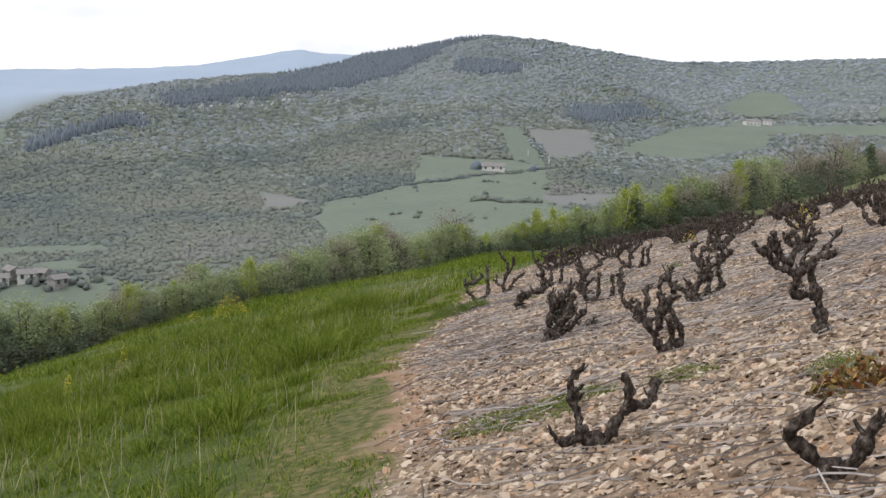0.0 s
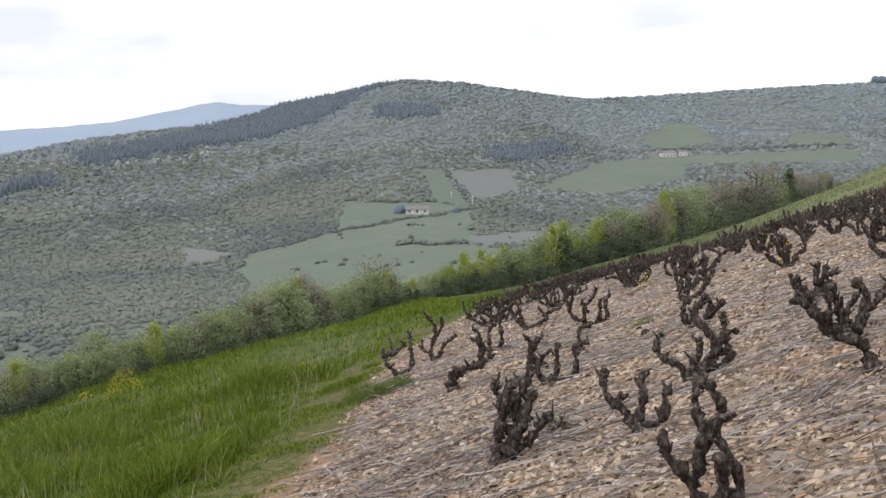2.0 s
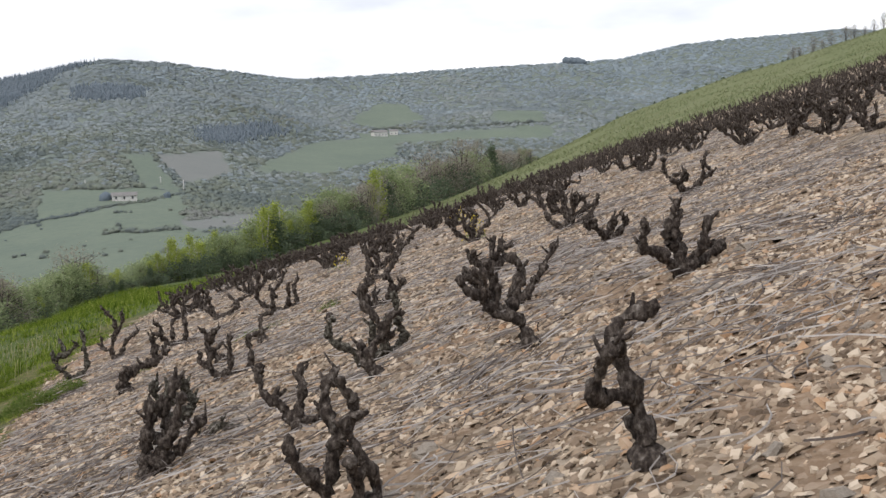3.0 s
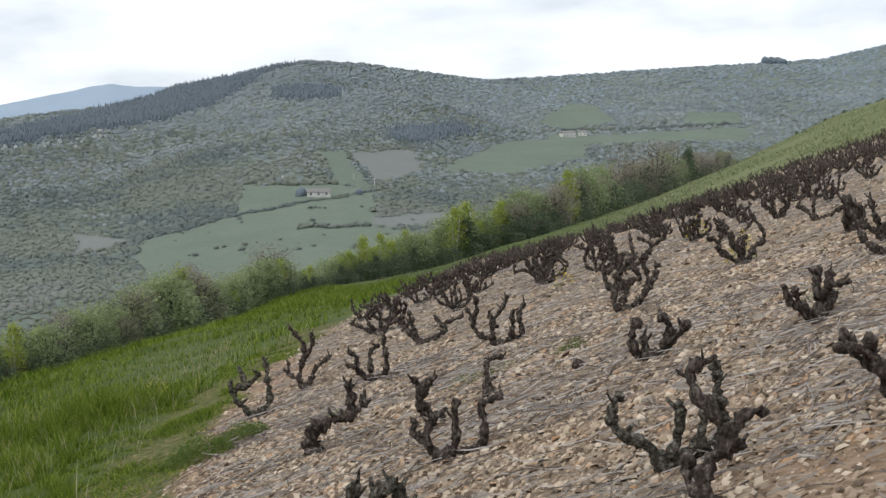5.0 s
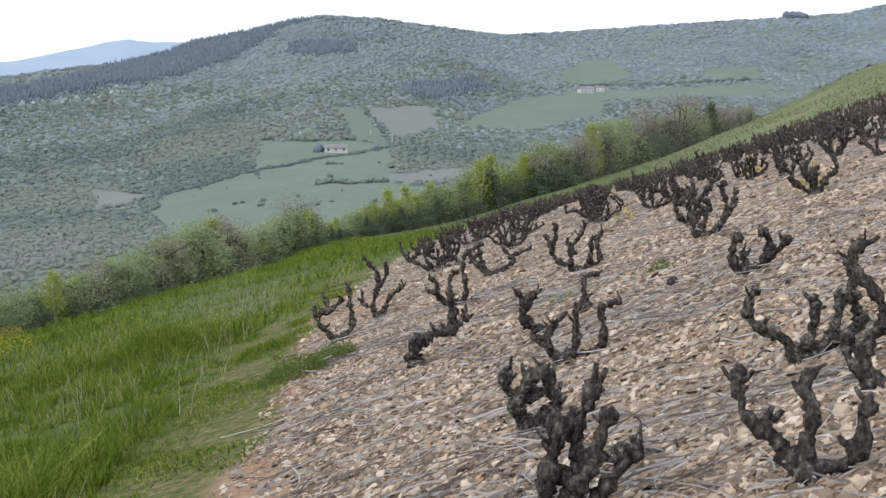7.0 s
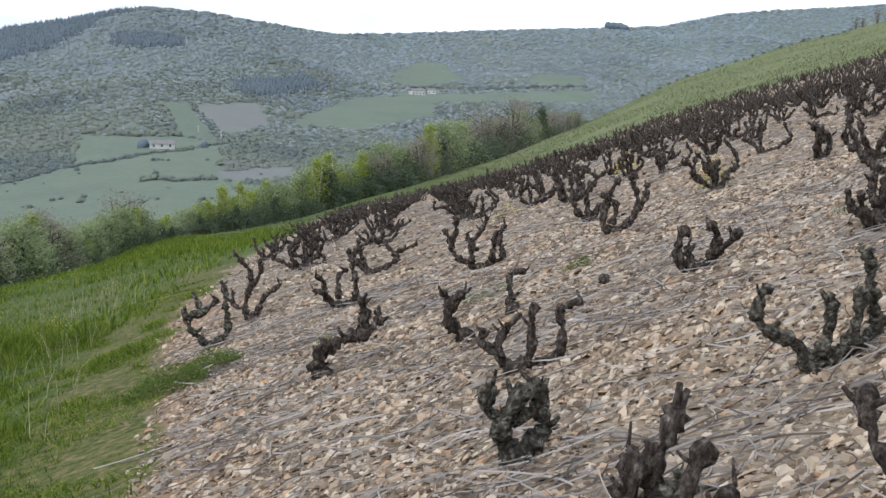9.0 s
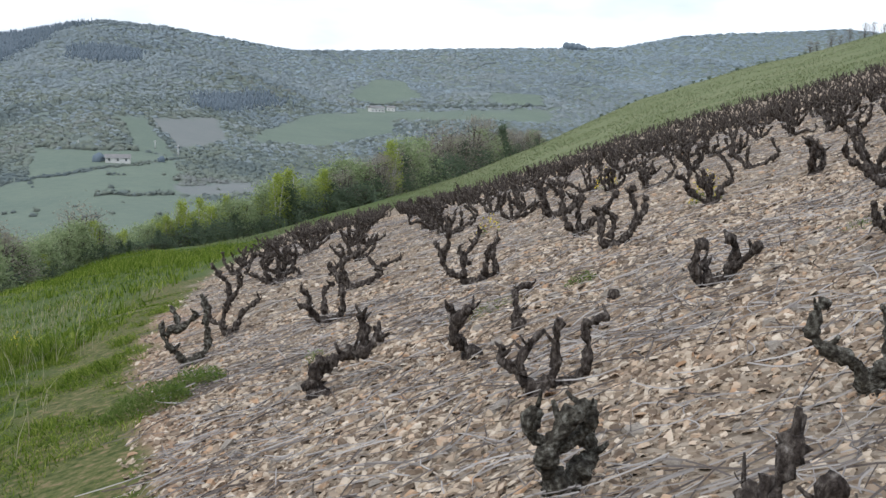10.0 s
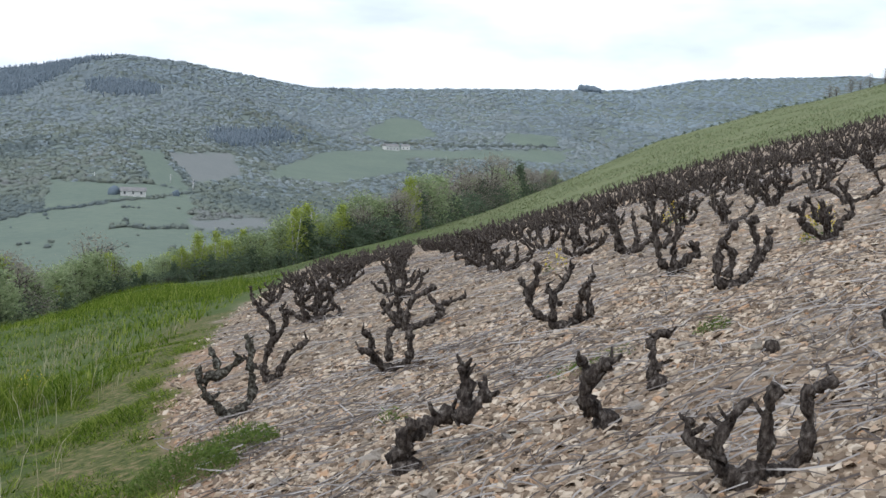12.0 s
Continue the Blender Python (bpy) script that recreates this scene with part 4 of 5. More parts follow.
trng = random.Random(21)
SHRUB = {
    "willow": [make_tree("willow", trng, 6.0, 2.4, 3000, 0.16, "round", "grey-green bushy willow coming into leaf", stems=3, base=0.02) for _ in range(3)],
    "birch": [make_tree("birch", trng, 8.0, 1.9, 2500, 0.15, "tall", "young birch with yellow-green spring leaves", M_BIRCH, stems=2) for _ in range(3)],
    "twiggy": [make_tree("twiggy", trng, 6.5, 2.6, 2300, 0.10, "round", "bare twiggy shrub with brownish buds", stems=4, base=0.02) for _ in range(2)],
    "dark": [make_tree("dark", trng, 5.0, 1.7, 1800, 0.17, "cone", "dark evergreen tree in the hedge", base=0.0)],
    "low": [make_tree("dark", trng, 2.6, 2.4, 1200, 0.15, "round", "dense dark bramble thicket at the hedge foot", category="shrub", base=0.0, stems=3)],
}
for group in SHRUB.values():
    for tr in group:
        tr.location = (0, 0, 0)


def hedge_spot(az, back=0.0):
    """A place on the hedge's line in that direction, or behind it."""
    d_ = float(np.interp(az, HEDGE_AZ, HEDGE_D)) + back
    return -0.5 + d_ * math.sin(radians(az)), 9 + d_ * math.cos(radians(az))


def plant(kind, x, y, s):
    m = pose(x, y, float(terrain(x, y)) - 0.15, 0, 0, trng.uniform(0, 360)) @ Matrix.Diagonal((s * trng.uniform(0.85, 1.2), s * trng.uniform(0.85, 1.2), s, 1))
    copy_thing(trng.choice(SHRUB[kind]), m)


# the near, low end on the left; the taller, farther end up the slope
AZ_STEPS = [(-37, -6, 62, 3.5), (-6, 3, 52, 6), (3, 12, 48, 9), (12, 20, 36, 9), (20, 27, 40, 14)]
TOP_AZ = (-37, -28.5, -26.5, -23.8, -21.5, -17.7, -14.2, -11.8, -9, -5.9, -4.6, -2.9, -1, 0.9, 1.6, 1.9, 2.6, 4.2, 5.5, 6.8, 9, 10.4, 12.2, 13.7, 14.6, 16.1, 17.1, 18.15, 19.6, 20.8, 22.8, 24.3, 26, 27.2)
TOP_EL = (-10.6, -10.4, -9.9, -10.5, -10.2, -9.7, -8.6, -8.2, -7.75, -7.2, -6.6, -5.95, -6.6, -5.9, -5.8, -5.8, -5.9, -6.2, -5.3, -4.75, -4.3, -4.7, -2.84, -3.5, -2.6, -1.95, -2.1, -1.1, -1.1, -0.5, 0.05, -0.4, -0.75, -1.0)
TALL = {"willow": 6.6, "birch": 8.4, "twiggy": 7.0, "dark": 5.4, "low": 3.0}


def fit_plant(kind, az, back, share):
    """Plant one so that its top reaches a share of the hedge's height there."""
    x_, y_ = hedge_spot(az, back)
    top = 0.7 + math.hypot(x_ + 0.2, y_ - 4.5) * math.tan(radians(float(np.interp(math.degrees(math.atan2(x_ + 0.2, y_ - 4.5)), TOP_AZ, TOP_EL))))
    rise = max(1.2, top - float(terrain(x_, y_)))
    plant(kind, x_, y_, max(0.25, rise * share / TALL[kind]))


for a0, a1, n, deep in AZ_STEPS:
    for i in range(n):
        az = a0 + (a1 - a0) * (i + trng.uniform(0.1, 0.9)) / n
        if az < 3:
            kind = trng.choice(("willow", "willow", "willow", "twiggy", "willow", "birch"))
        elif az < 15.6:
            kind = trng.choice(("birch", "birch", "willow", "willow", "willow"))
        elif az < 18:
            kind = trng.choice(("twiggy", "twiggy", "willow"))
        else:
            kind = trng.choice(("twiggy", "twiggy", "twiggy", "willow"))
        fit_plant(kind, az, trng.uniform(0.5, deep), trng.uniform(0.6, 1.06))
        if i % 3 == 0:
            fit_plant("low", az + trng.uniform(-0.3, 0.3), trng.uniform(-0.5, 1), trng.uniform(0.35, 0.5))
        if i % 11 == 4:
            fit_plant("dark", az, trng.uniform(0, 2), trng.uniform(0.5, 0.75))
# trees that stand out: two light birches, a dark conifer, the tallest birch, an odd bare tree
for kind, az, back, share in (("birch", 12.5, 1, 1.0), ("birch", 13.1, 2, 0.95), ("birch", 15.0, 1, 1.0), ("dark", 19.3, 0, 0.7), ("birch", 18.7, 1, 1.0), ("dark", 24.7, 0, 1.0), ("twiggy", 1.75, 4, 1.3), ("birch", 7.2, 1, 1.0), ("dark", 4.4, -0.5, 0.5), ("dark", 16.0, -0.5, 0.45)):
    fit_plant(kind, az, back, share)


# ---- woods on the far side ----
def blob(rng, cone=False, small=False):
    bm = bmesh.new()
    bmesh.ops.create_icosphere(bm, subdivisions=1 if cone or small else 2, radius=1)
    for v in bm.verts:
        d = v.co.normalized()
        k = 1 + 0.38 * noise.noise(d * 1.9 + Vector((rng.random() * 9, 0, 0))) + rng.uniform(-0.09, 0.09)
        v.co = d * k
        if cone:
            f = max(0.06, 0.5 - 0.48 * v.co.z)
            v.co.x *= f
            v.co.y *= f
            v.co.z *= 1.6
    v, f = np.array([tuple(v.co) for v in bm.verts]), np.array([[q.index for q in p.verts] for p in bm.faces])
    bm.free()
    return v, f


def woods(name, rng, x, y, size, templates, material, label, squash=0.9, lift=0.2):
    vs, fs, base = [], [], 0
    which = rng.integers(0, len(templates), len(x))
    for k, (tv, tf) in enumerate(templates):
        m = which == k
        n = int(m.sum())
        a_ = rng.uniform(0, 6.283, n)
        ca, sa = np.cos(a_)[:, None], np.sin(a_)[:, None]
        s = size[m][:, None]
        v = np.stack([(tv[None, :, 0] * ca - tv[None, :, 1] * sa) * s + x[m][:, None], (tv[None, :, 0] * sa + tv[None, :, 1] * ca) * s + y[m][:, None],
                      tv[None, :, 2] * s * squash * rng.uniform(0.8, 1.3, (n, 1)) + (terrain(x[m], y[m]) + size[m] * lift)[:, None]], -1)
        vs.append(v.reshape(-1, 3))
        fs.append((tf[None] + (base + np.arange(n) * len(tv))[:, None, None]).reshape(-1, tf.shape[1]))
        base += n * len(tv)
    me = bpy.data.meshes.new(name)
    me.from_pydata(np.concatenate(vs).tolist(), [], np.concatenate(fs).tolist())
    me.materials.append(material)
    me.polygons.foreach_set("use_smooth", [True] * len(me.polygons))
    return tagged(new(name, me), label, "woods", kind="stuff")


def dome(rng):
    """A far crown: an uneven little dome, open below."""
    bm = bmesh.new()
    bmesh.ops.create_icosphere(bm, subdivisions=1, radius=1)
    bmesh.ops.rotate(bm, verts=bm.verts, cent=(0, 0, 0), matrix=Euler((rng.uniform(0, 6), rng.uniform(0, 6), 0)).to_matrix())
    for v in bm.verts:
        v.co *= rng.uniform(0.74, 1.22)
        v.co.x *= rng.uniform(0.85, 1.15)
    bmesh.ops.delete(bm, geom=[f for f in bm.faces if f.calc_center_median().z < -0.4], context="FACES")
    # loose leaf masses that break the outline
    for _ in range(5):
        d = Vector((rng.gauss(0, 1), rng.gauss(0, 1), abs(rng.gauss(0, 1)))).normalized()
        face = (d + Vector((rng.gauss(0, 0.5), rng.gauss(0, 0.5), 0.3 + rng.gauss(0, 0.4)))).normalized()
        u = face.orthogonal().normalized()
        u.rotate(Matrix.Rotation(rng.uniform(0, 6.3), 3, face))
        w, c = face.cross(u), d * rng.uniform(0.95, 1.3)
        s1, s2 = rng.uniform(0.2, 0.5), rng.uniform(0.2, 0.45)
        bm.faces.new([bm.verts.new(c + u * s1), bm.verts.new(c + w * s2), bm.verts.new(c - u * s1 * 0.8 - w * s2 * 0.5)])
    bm.verts.index_update()
    v, f = np.array([tuple(v.co) for v in bm.verts]), np.array([[q.index for q in p.verts] for p in bm.faces])
    bm.free()
    return v, f


brng = random.Random(4)
BLOBS = [blob(brng) for _ in range(5)]
CONES = [blob(brng, True) for _ in range(4)]
FUZZ = [dome(brng) for _ in range(9)]
wr = np.random.default_rng(9)


def wood_spots(n, u0, u1):
    """Tree places spread evenly as the slope is seen from the vineyard."""
    az_ = np.radians(wr.uniform(-33, 50, n))
    rc_ = crest(np.degrees(az_))[0] * 1.01
    r_ = 265 + (rc_ - 265) * wr.uniform(u0, u1, n) ** 1.55
    x_, y_ = r_ * np.sin(az_), r_ * np.cos(az_)
    z_ = terrain(x_, y_)
    m_, p_ = landuse(x_, y_, z_)
    return x_, y_, m_ | p_, conifer_zone(x_, y_, z_)


def grow(x_, y_):
    r_ = np.hypot(x_, y_)
    return r_ * np.interp(r_, (300, 700, 1500, 2400), (0.0036, 0.0029, 0.0022, 0.0018)) * wr.uniform(0.55, 1.5, len(x_))


spots = [np.concatenate(c) for c in zip(wood_spots(52000, 0.0, 0.62), wood_spots(46000, 0.6, 1.0))]
x, y, clear, con = spots
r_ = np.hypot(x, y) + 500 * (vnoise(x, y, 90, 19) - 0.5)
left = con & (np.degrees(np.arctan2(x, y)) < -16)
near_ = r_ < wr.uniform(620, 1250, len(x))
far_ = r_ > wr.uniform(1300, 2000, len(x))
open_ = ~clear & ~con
# each distance band takes its own painted haze tone
for name, k, mat, text, squash in (("spring_woods", open_ & near_, M_HAZED_WOODS, "wooded valley side in spring leaf, paled with painted haze", 0.72),
                                   ("upland_woods", open_ & ~near_ & ~far_, M_HAZED_UPLAND, "wooded hill under the ridge, haze in its colour", 0.62),
                                   ("ridge_woods", open_ & ~near_ & far_, M_HAZED_RIDGE, "distant wooded ridge, blue-grey haze in its colour", 0.5)):
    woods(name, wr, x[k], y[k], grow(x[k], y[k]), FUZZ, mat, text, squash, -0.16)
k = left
woods("conifer_wood", wr, x[k], y[k], grow(x[k], y[k]) * 0.95, CONES, M_HAZED_CONIFER, "group of dark conifers on the valley side", 1.2, 0.9)
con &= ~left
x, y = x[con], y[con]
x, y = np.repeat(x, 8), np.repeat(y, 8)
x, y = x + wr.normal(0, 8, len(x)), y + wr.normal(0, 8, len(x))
woods("ridge_conifers", wr, x, y, grow(x, y) * 0.55, CONES, M_HAZED_CONIFER, "dark conifer wood along the ridge", 1.1, 0.7)


# ---- buildings, poles and hedges across the valley ----
M_WALL = ramp_mat("pale_render", [(0.3, (0.52, 0.51, 0.48)), (0.7, (0.66, 0.645, 0.61))], 0.6, bump=0.1)
M_STONEWALL = ramp_mat("grey_stone_wall", [(0.3, (0.22, 0.215, 0.205)), (0.7, (0.33, 0.32, 0.30))], 0.6, bump=0.1)
M_ROOF = ramp_mat("clay_roof", [(0.3, (0.175, 0.17, 0.165)), (0.7, (0.245, 0.235, 0.225))], 0.8, bump=0.2)
M_DARKGLASS = ramp_mat("dark_window", [(0.3, (0.05, 0.055, 0.06)), (0.7, (0.09, 0.095, 0.10))], 2, bump=0, rough=0.3)
M_POLE = ramp_mat("weathered_pole", [(0.3, (0.45, 0.44, 0.42)), (0.7, (0.60, 0.59, 0.56))], 2, bump=0.1)


def across(az, el, r0=305.0):
    """The place on the far slope that is seen in that direction and height angle."""
    r_ = np.arange(r0, 2400, 2.0)
    x_, y_ = r_ * math.sin(radians(az)), r_ * math.cos(radians(az))
    up = np.degrees(np.arctan2(terrain(x_, y_) - 1.2, r_))
    i = int(np.argmax(up >= el))
    return float(x_[i]), float(y_[i])


def box_bm(sx, sy, sz, at=(0, 0, 0)):
    bm = bmesh.new()
    bmesh.ops.create_cube(bm, size=1, matrix=Matrix.Translation((at[0], at[1], at[2] + sz / 2)) @ Matrix.Diagonal((sx, sy, sz, 1)))
    return bm


def make_house(x, y, sx, sy, sz, turn, label, rows=1, cols=4, wall=None):
    h = hold("house", label, "house", "houses in the valley")
    part("wall", box_bm(sx, sy, sz + 1.5, (0, 0, -1.5)), wall or M_WALL, h)
    bm = bmesh.new()
    ridge = sz + sy * 0.28
    vs = [bm.verts.new(c) for c in ((-sx / 2 - 0.4, -sy / 2 - 0.4, sz - 0.1), (sx / 2 + 0.4, -sy / 2 - 0.4, sz - 0.1), (sx / 2 + 0.4, sy / 2 + 0.4, sz - 0.1), (-sx / 2 - 0.4, sy / 2 + 0.4, sz - 0.1), (-sx / 2 - 0.4, 0, ridge), (sx / 2 + 0.4, 0, ridge))]
    for f in ((0, 1, 5, 4), (2, 3, 4, 5), (0, 4, 3), (1, 2, 5), (3, 2, 1, 0)):
        bm.faces.new([vs[i] for i in f])
    part("roof", bm, M_ROOF, h)
    for r_ in range(rows):
        for c in range(cols):
            part("window", box_bm(0.9, 0.12, 1.3, (-sx / 2 + sx * (c + 0.5) / cols, -sy / 2 - 0.02, 0.9 + r_ * 2.7)), M_DARKGLASS, h)
    h.matrix_basis = pose(x, y, float(terrain(x, y)), 0, 0, turn)
    return h


x, y = across(3.8, -3.0)
make_house(x, y, 12, 6, 2.6, -6, "long low pale farmhouse standing in a meadow", 1, 3)
x, y = across(17.4, 0.0)
make_house(x, y, 16, 8, 4.5, 10, "pale farmhouse far up the valley", 1, 4)
x, y = across(18.2, 0.06)
make_house(x, y, 9, 7, 4.0, -20, "small pale farm building up the valley", 1, 2)
for az, el, sx, sz, turn in ((-23.7, -9.55, 7, 3.6, 12), (-23.1, -9.3, 8, 4, -24), (-22.4, -9.5, 7.5, 3.4, 30), (-21.7, -9.2, 6, 4, -40), (-21.0, -9.4, 7, 3.5, 18), (-20.3, -9.35, 5.5, 3.2, -10), (-19.5, -9.7, 6.5, 3.4, 55), (-24.5, -9.4, 6, 3.6, -15)):
    x, y = across(az, el, 306)
    make_house(x, y, sx * 0.75, 4, sz * 0.7, turn, "grey-roofed village house at the valley bottom", 1, 2, M_WALL if sx > 6.6 else M_STONEWALL)


def make_pole(az, el, h_):
    x_, y_ = across(az, el)
    ob = hold("utility_pole", "pale wooden utility pole standing in a meadow", "pole", "utility poles")
    bm = bmesh.new()
    tube(bm, [(0, 0, -0.5), (0, 0, h_ * 0.5), (0, 0, h_)], [0.28, 0.24, 0.2], 8)
    part("pole", bm, M_POLE, ob)
    part("crossarm", box_bm(1.8, 0.2, 0.2, (0, -0.2, h_ - 0.8)), M_POLE, ob)
    ob.location = (x_, y_, float(terrain(x_, y_)))


make_pole(6.84, -2.72, 7.0)
make_pole(1.88, -2.29, 5.0)
make_pole(5.68, -2.25, 5.0)


def hedgerow(name, ends, n, size_, label):
    """A field hedge across the valley, from one direction and height angle to another."""
    (a0, e0), (a1, e1) = ends
    pts = [across(a0 + (a1 - a0) * t, e0 + (e1 - e0) * t + 0.05 * math.sin(9 * t)) for t in np.linspace(0, 1, n)]
    px, py = np.array(pts).T
    px, py = px + wr.normal(0, 0.8, n), py + wr.normal(0, 0.8, n)
    woods(name, wr, px, py, size_ * wr.uniform(0.8, 1.6, n), FUZZ, M_HAZED_WOODS, label, 0.8)


hedgerow("field_hedge", ((-5.74, -5.12), (-0.76, -3.96)), 60, 0.8, "low hedge along a lane across the valley")
hedgerow("field_hedge", ((-0.76, -3.96), (2.85, -3.34)), 46, 0.8, "low hedge along a lane across the valley")
hedgerow("field_hedge", ((2.85, -3.34), (6.8, -2.8)), 46, 0.8, "low hedge along a lane across the valley")
hedgerow("field_hedge", ((2.83, -4.69), (6.26, -4.67)), 34, 1.1, "dark hedge between two meadows")
hedgerow("field_hedge", ((6.6, -3.9), (8.0, -4.04)), 16, 1.2, "dark hedge above a ploughed strip")
hedgerow("field_hedge", ((5.25, -0.55), (6.9, -2.65)), 34, 1.2, "hedge along the edge of a sloping field")
hedgerow("field_hedge", ((-0.1, -2.25), (4.7, -2.35)), 40, 1.7, "trees along the top of a meadow")
hedgerow("field_hedge", ((16, 0.28), (26.5, 0.47)), 60, 2.4, "tree line through the upper valley meadows")
hedgerow("field_hedge", ((-9.1, -5.75), (-5.7, -5.1)), 30, 1.0, "hedge round a bare field")
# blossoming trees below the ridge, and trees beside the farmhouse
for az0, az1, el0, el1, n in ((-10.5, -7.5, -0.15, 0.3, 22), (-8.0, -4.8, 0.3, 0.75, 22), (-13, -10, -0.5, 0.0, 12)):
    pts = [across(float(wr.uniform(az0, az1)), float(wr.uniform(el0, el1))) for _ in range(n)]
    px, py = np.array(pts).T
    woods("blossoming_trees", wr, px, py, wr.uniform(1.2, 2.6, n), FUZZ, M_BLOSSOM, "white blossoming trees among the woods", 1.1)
x, y = across(2.85, -2.95)
woods("farm_trees", wr, np.array([x, x + 3, x + 31.0]), np.array([y, y + 3, y + 9.0]), np.array([3.0, 2.4, 2.2]), BLOBS, M_HAZED_CONIFER, "dark trees beside the farmhouse", 1.1)
pts = [across(float(wr.uniform(-4, 9)), float(wr.uniform(-6, -3.4))) for _ in range(42)]
px, py = np.array(pts).T
woods("meadow_bushes", wr, px, py, wr.uniform(0.5, 1.5, len(px)), FUZZ, M_HAZED_WOODS, "scattered bushes in the valley meadows", 0.9)
pts = [across(float(wr.uniform(-25, -17)), float(wr.uniform(-9.9, -8.9)), 310) for _ in range(46)]
px, py = np.array(pts).T
woods("village_trees", wr, px, py, wr.uniform(0.7, 1.7, len(px)), FUZZ, M_HAZED_WOODS, "trees and gardens between the village houses", 1.0)
# flat-topped copse on the skyline
a_ = np.radians(np.linspace(27.65, 28.55, 14))
woods("skyline_copse", wr, 1890 * np.sin(a_), 1890 * np.cos(a_), np.full(14, 6.5), BLOBS, M_HAZED_CONIFER, "dark flat-topped copse on the skyline", 0.9, 0.6)


# ---- plants in and beside the vineyard ----
def clump(name, at, spread, n, height, width, mats, label, category="plant", group=""):
    """A small plant: a tuft of leaves, with flowers where it has any."""
    ob = hold(name, label, category, group)
    x0, y0 = at
    z0 = float(terrain(x0, y0))
    for nm, mat, lo, hi, cnt, lw in mats:
        verts, faces = [], []
        for _ in range(int(n * cnt)):
            a1, r1 = nrng.uniform(0, 6.283), math.sqrt(nrng.random())
            bx, by = math.cos(a1) * r1 * spread, math.sin(a1) * r1 * spread * 0.8
            dome = height * (1 - 0.75 * r1 * r1) * nrng.uniform(max(lo, 0.1), hi)
            tip = Vector((bx, by, SLOPE_X * bx + SLOPE_Y * by + dome))
            d1 = Vector((nrng.normal() + math.cos(a1) * 0.6, nrng.normal() + math.sin(a1) * 0.6, nrng.normal() + 0.9)).normalized()
            leaf = width * (nrng.uniform(3.0, 8.0) if lw < 0.6 else lw * nrng.uniform(2.2, 4.5))
            side = d1.orthogonal().normalized()
            side.rotate(Euler((nrng.uniform(0, 6), nrng.uniform(0, 6), nrng.uniform(0, 6))))
            b0 = len(verts)
            low = tip - d1 * leaf
            low.z = max(low.z, SLOPE_X * bx + SLOPE_Y * by - 0.01)
            verts += [low, (low + tip) / 2 + side * width * lw, tip, (low + tip) / 2 - side * width * lw]
            faces.append((b0, b0 + 1, b0 + 2, b0 + 3))
        o = new(nm, raw(nm, verts, faces, mat))
        o.parent = ob
    ob.location = (x0, y0, z0)
    return ob


LEAF = ("foliage", M_TUFT, 0.0, 1.0, 1.3, 0.5)
BLOOM = ("blossom", M_YELLOW, 0.6, 1.1, 1.6, 0.75)
for i, (px, py, spread, n, h_, w_, kind, text) in enumerate((
    (0.05, 15.0, 0.36, 2800, 0.24, 0.008, "leaf", "dense dark green tuft at the edge of the soil"),
    (0.45, 15.4, 0.30, 1800, 0.2, 0.008, "leaf", "grassy green tuft at the edge of the soil"),
    (1.30, 4.85, 0.26, 500, 0.09, 0.007, "leaf", "pale green weeds under a vine"),
    (0.16, 4.60, 0.45, 1500, 0.06, 0.009, "leaf", "low yellow-green weeds on the soil"),
    (0.62, 4.95, 0.32, 700, 0.06, 0.009, "leaf", "low yellow-green weeds on the soil"),
    (2.0, 4.0, 0.22, 600, 0.15, 0.007, "leaf", "green grassy tuft between the vines"),
    (3.55, 14.35, 0.15, 200, 0.12, 0.008, "leaf", "small green weed between the vines"),
    (2.60, 14.45, 0.26, 260, 0.08, 0.008, "leaf", "grey-green weeds behind a stump"),
    (2.9, 14.6, 0.25, 150, 0.05, 0.008, "leaf", "thin green weeds on the stones"),
    (1.35, 14.75, 0.12, 100, 0.12, 0.009, "leaf", "yellow-green weed sprouting between stones"),
    (5.3, 13.0, 0.22, 150, 0.1, 0.008, "leaf", "dry greenish weed between the vines"),
    (6.5, 16.8, 0.2, 120, 0.38, 0.012, "bloom", "yellow flowering weed beside a vine"),
    (8.5, 22.5, 0.22, 80, 0.40, 0.014, "bloom", "yellow flowering weed among the vines"),
    (5.3, 20.3, 0.2, 25, 0.32, 0.014, "bloom", "yellow flowering weed among the vines"),
    (-6.9, 33.0, 0.6, 420, 1.0, 0.014, "bloom", "bright yellow flowering bush in the grass"),
    (-8.9, 36.5, 0.35, 90, 0.5, 0.014, "bloom", "bright yellow flowering bush in the grass"),
    (-6.6, 19.4, 0.10, 40, 0.62, 0.014, "bloom", "tall yellow flower spike in the grass"),
    (-5.8, 13.7, 0.08, 36, 0.55, 0.014, "bloom", "tall yellow flower spike in the grass"),
    (-1.0, 22.5, 0.25, 30, 0.35, 0.014, "bloom", "small yellow flowers in the tall grass"),
    (1.87, 3.45, 0.24, 420, 0.19, 0.016, "rust", "low bush with rust-red and yellow leaves"),
)):
    sets = {"leaf": [LEAF], "bloom": [("foliage", M_TUFT, 0, 0.85, 1.2, 0.45), BLOOM], "rust": [("foliage", M_RUST, 0.1, 1, 1, 1.0)]}[kind]
    clump("flowering_weed" if kind == "bloom" else "leafy_bush" if kind == "rust" else "weed_tuft", (px, py), spread, n, h_, w_, sets, text, "plant")

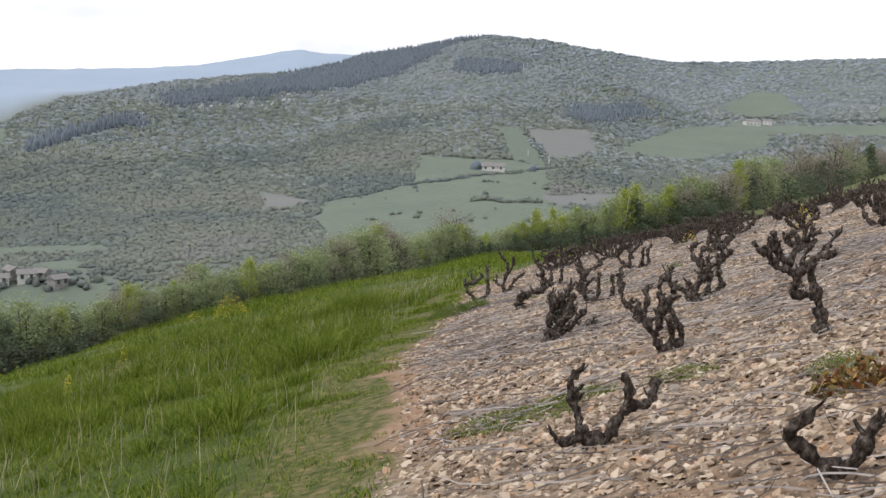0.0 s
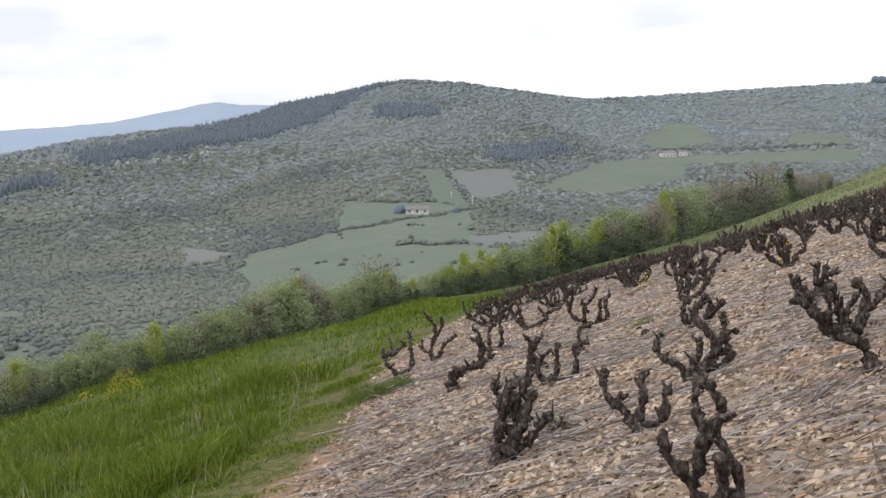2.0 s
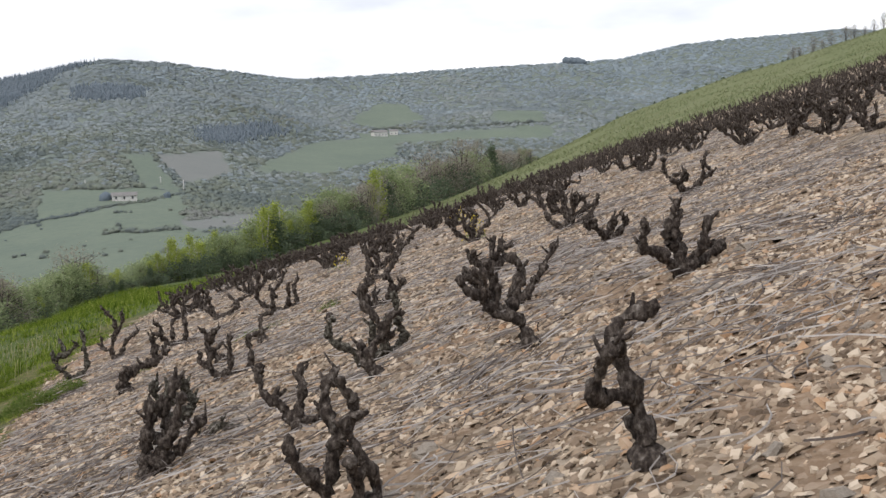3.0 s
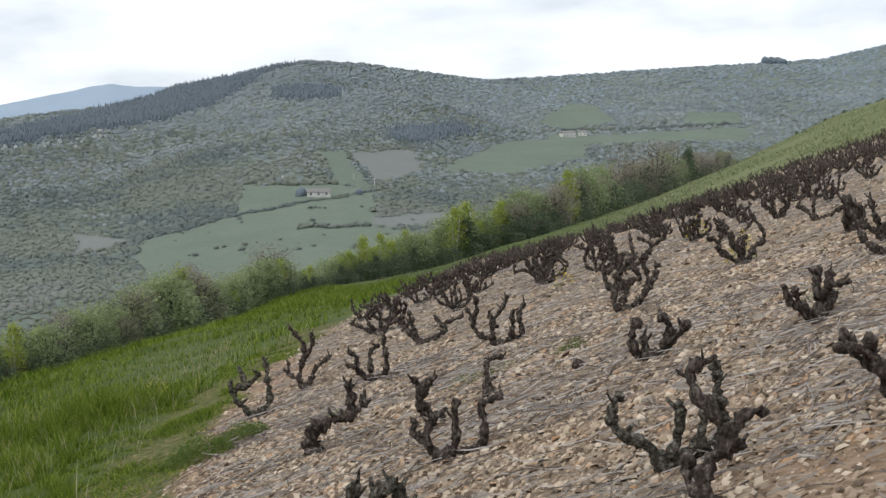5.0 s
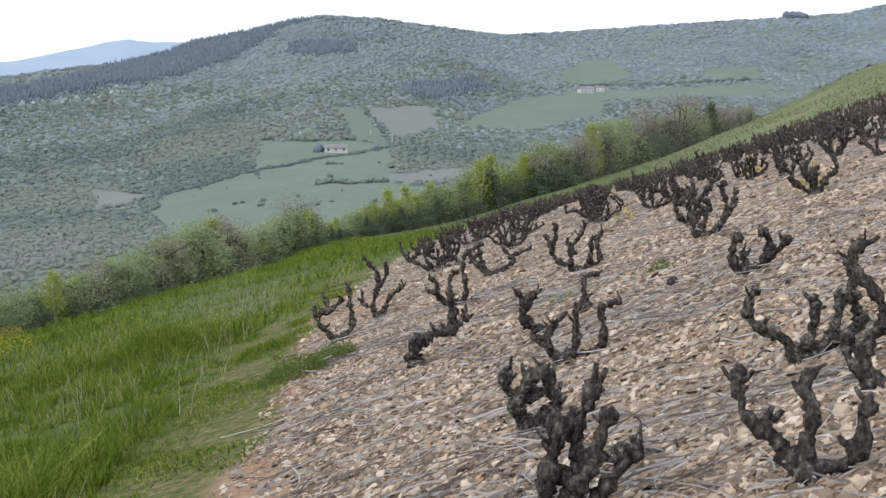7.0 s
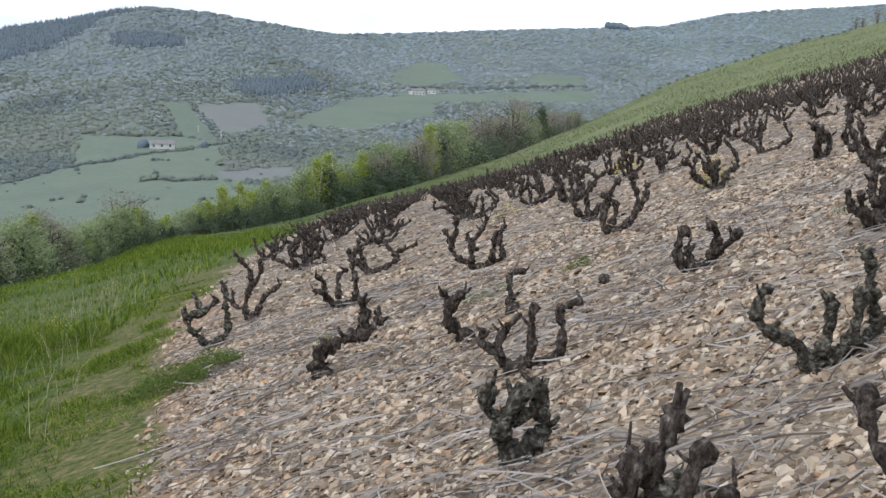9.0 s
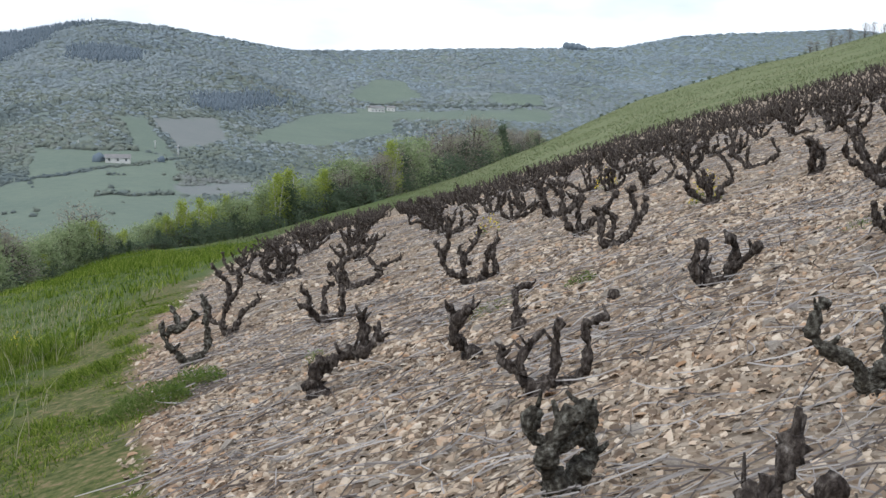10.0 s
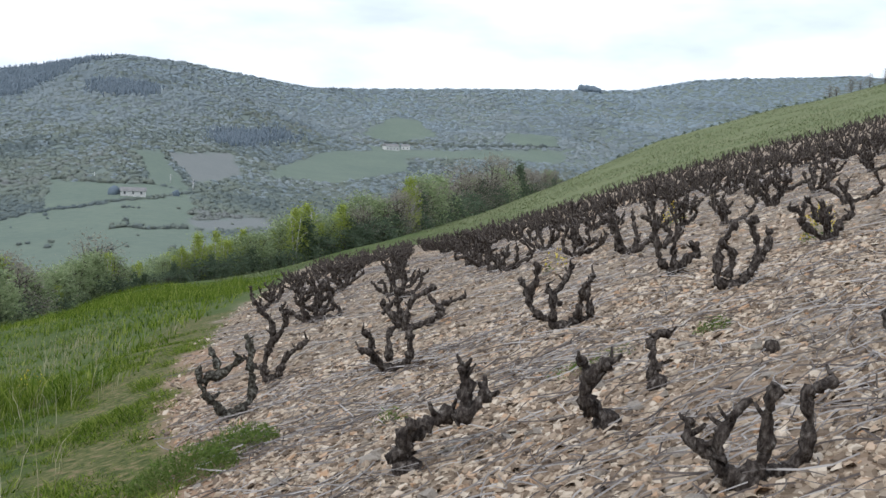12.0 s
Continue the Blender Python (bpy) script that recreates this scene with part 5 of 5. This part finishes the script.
# a cut-off stump among the stones
stump = hold("vine_stump", "small black cut-off stump of a dead vine", "stump")
sb = bmesh.new()
srng = random.Random(5)
tube(sb, [(0, 0, -0.05), (0.005, 0, 0.03), (0.01, 0, 0.06), (0.012, 0, 0.075)], [0.05, 0.048, 0.042, 0.022], 10, 0.12, srng)
part("trunk", sb, M_BARK, stump)
stump.location = (3.3, 13.4, float(terrain(3.3, 13.4)))

# bare trees over the shoulder of the hill
for i in range(14):
    az = 40.5 + i * 0.5 + trng.uniform(-0.2, 0.2)
    d_ = 238 + trng.uniform(0, 4)
    plant("twiggy", -0.5 + d_ * math.sin(radians(az)), 9 + d_ * math.cos(radians(az)), trng.uniform(0.3, 0.55))

for i in range(26):
    az = 28.5 + i * 0.48 + trng.uniform(-0.15, 0.15)
    plant("low", -0.5 + 237 * math.sin(radians(az)), 9 + 237 * math.cos(radians(az)), trng.uniform(0.14, 0.3))

# ---- the larger stones beside the way, one by one ----
def stone_shape(k):
    tv, tf = STONES[k]
    me = bpy.data.meshes.new("stone")
    me.from_pydata(tv.tolist(), [], tf.tolist())
    me.materials.append(M_STONE_BIG)
    return me


M_STONE_BIG = ramp_mat("large_stone", [(0.25, (0.20, 0.165, 0.135)), (0.5, (0.29, 0.25, 0.205)), (0.75, (0.37, 0.325, 0.27))], 5, bump=0.5, bump_scale=30)
shapes = [stone_shape(k) for k in range(6)]
x, y = soil_spots(nrng, 900, -4.8, 2.6, 4, 15, 0.1)
for i in range(min(290, len(x))):
    ob = new("stone", shapes[i % 6])
    s = nrng.uniform(0.035, 0.075)
    ob.parent = ground
    ob.matrix_basis = pose(x[i], y[i], float(terrain(x[i], y[i])) + s * 0.2, nrng.normal(-7, 9), nrng.normal(-14, 9), 0) @ pose(0, 0, 0, 0, 0, nrng.uniform(0, 360)) @ Matrix.Diagonal((s * nrng.uniform(0.8, 1.3), s, s * nrng.uniform(0.7, 1.2), 1))


# the patterns of the hedge have been planted; they stand nowhere themselves
for group in SHRUB.values():
    for tr in group:
        for o in (*tr.children_recursive, tr):
            bpy.data.objects.remove(o)
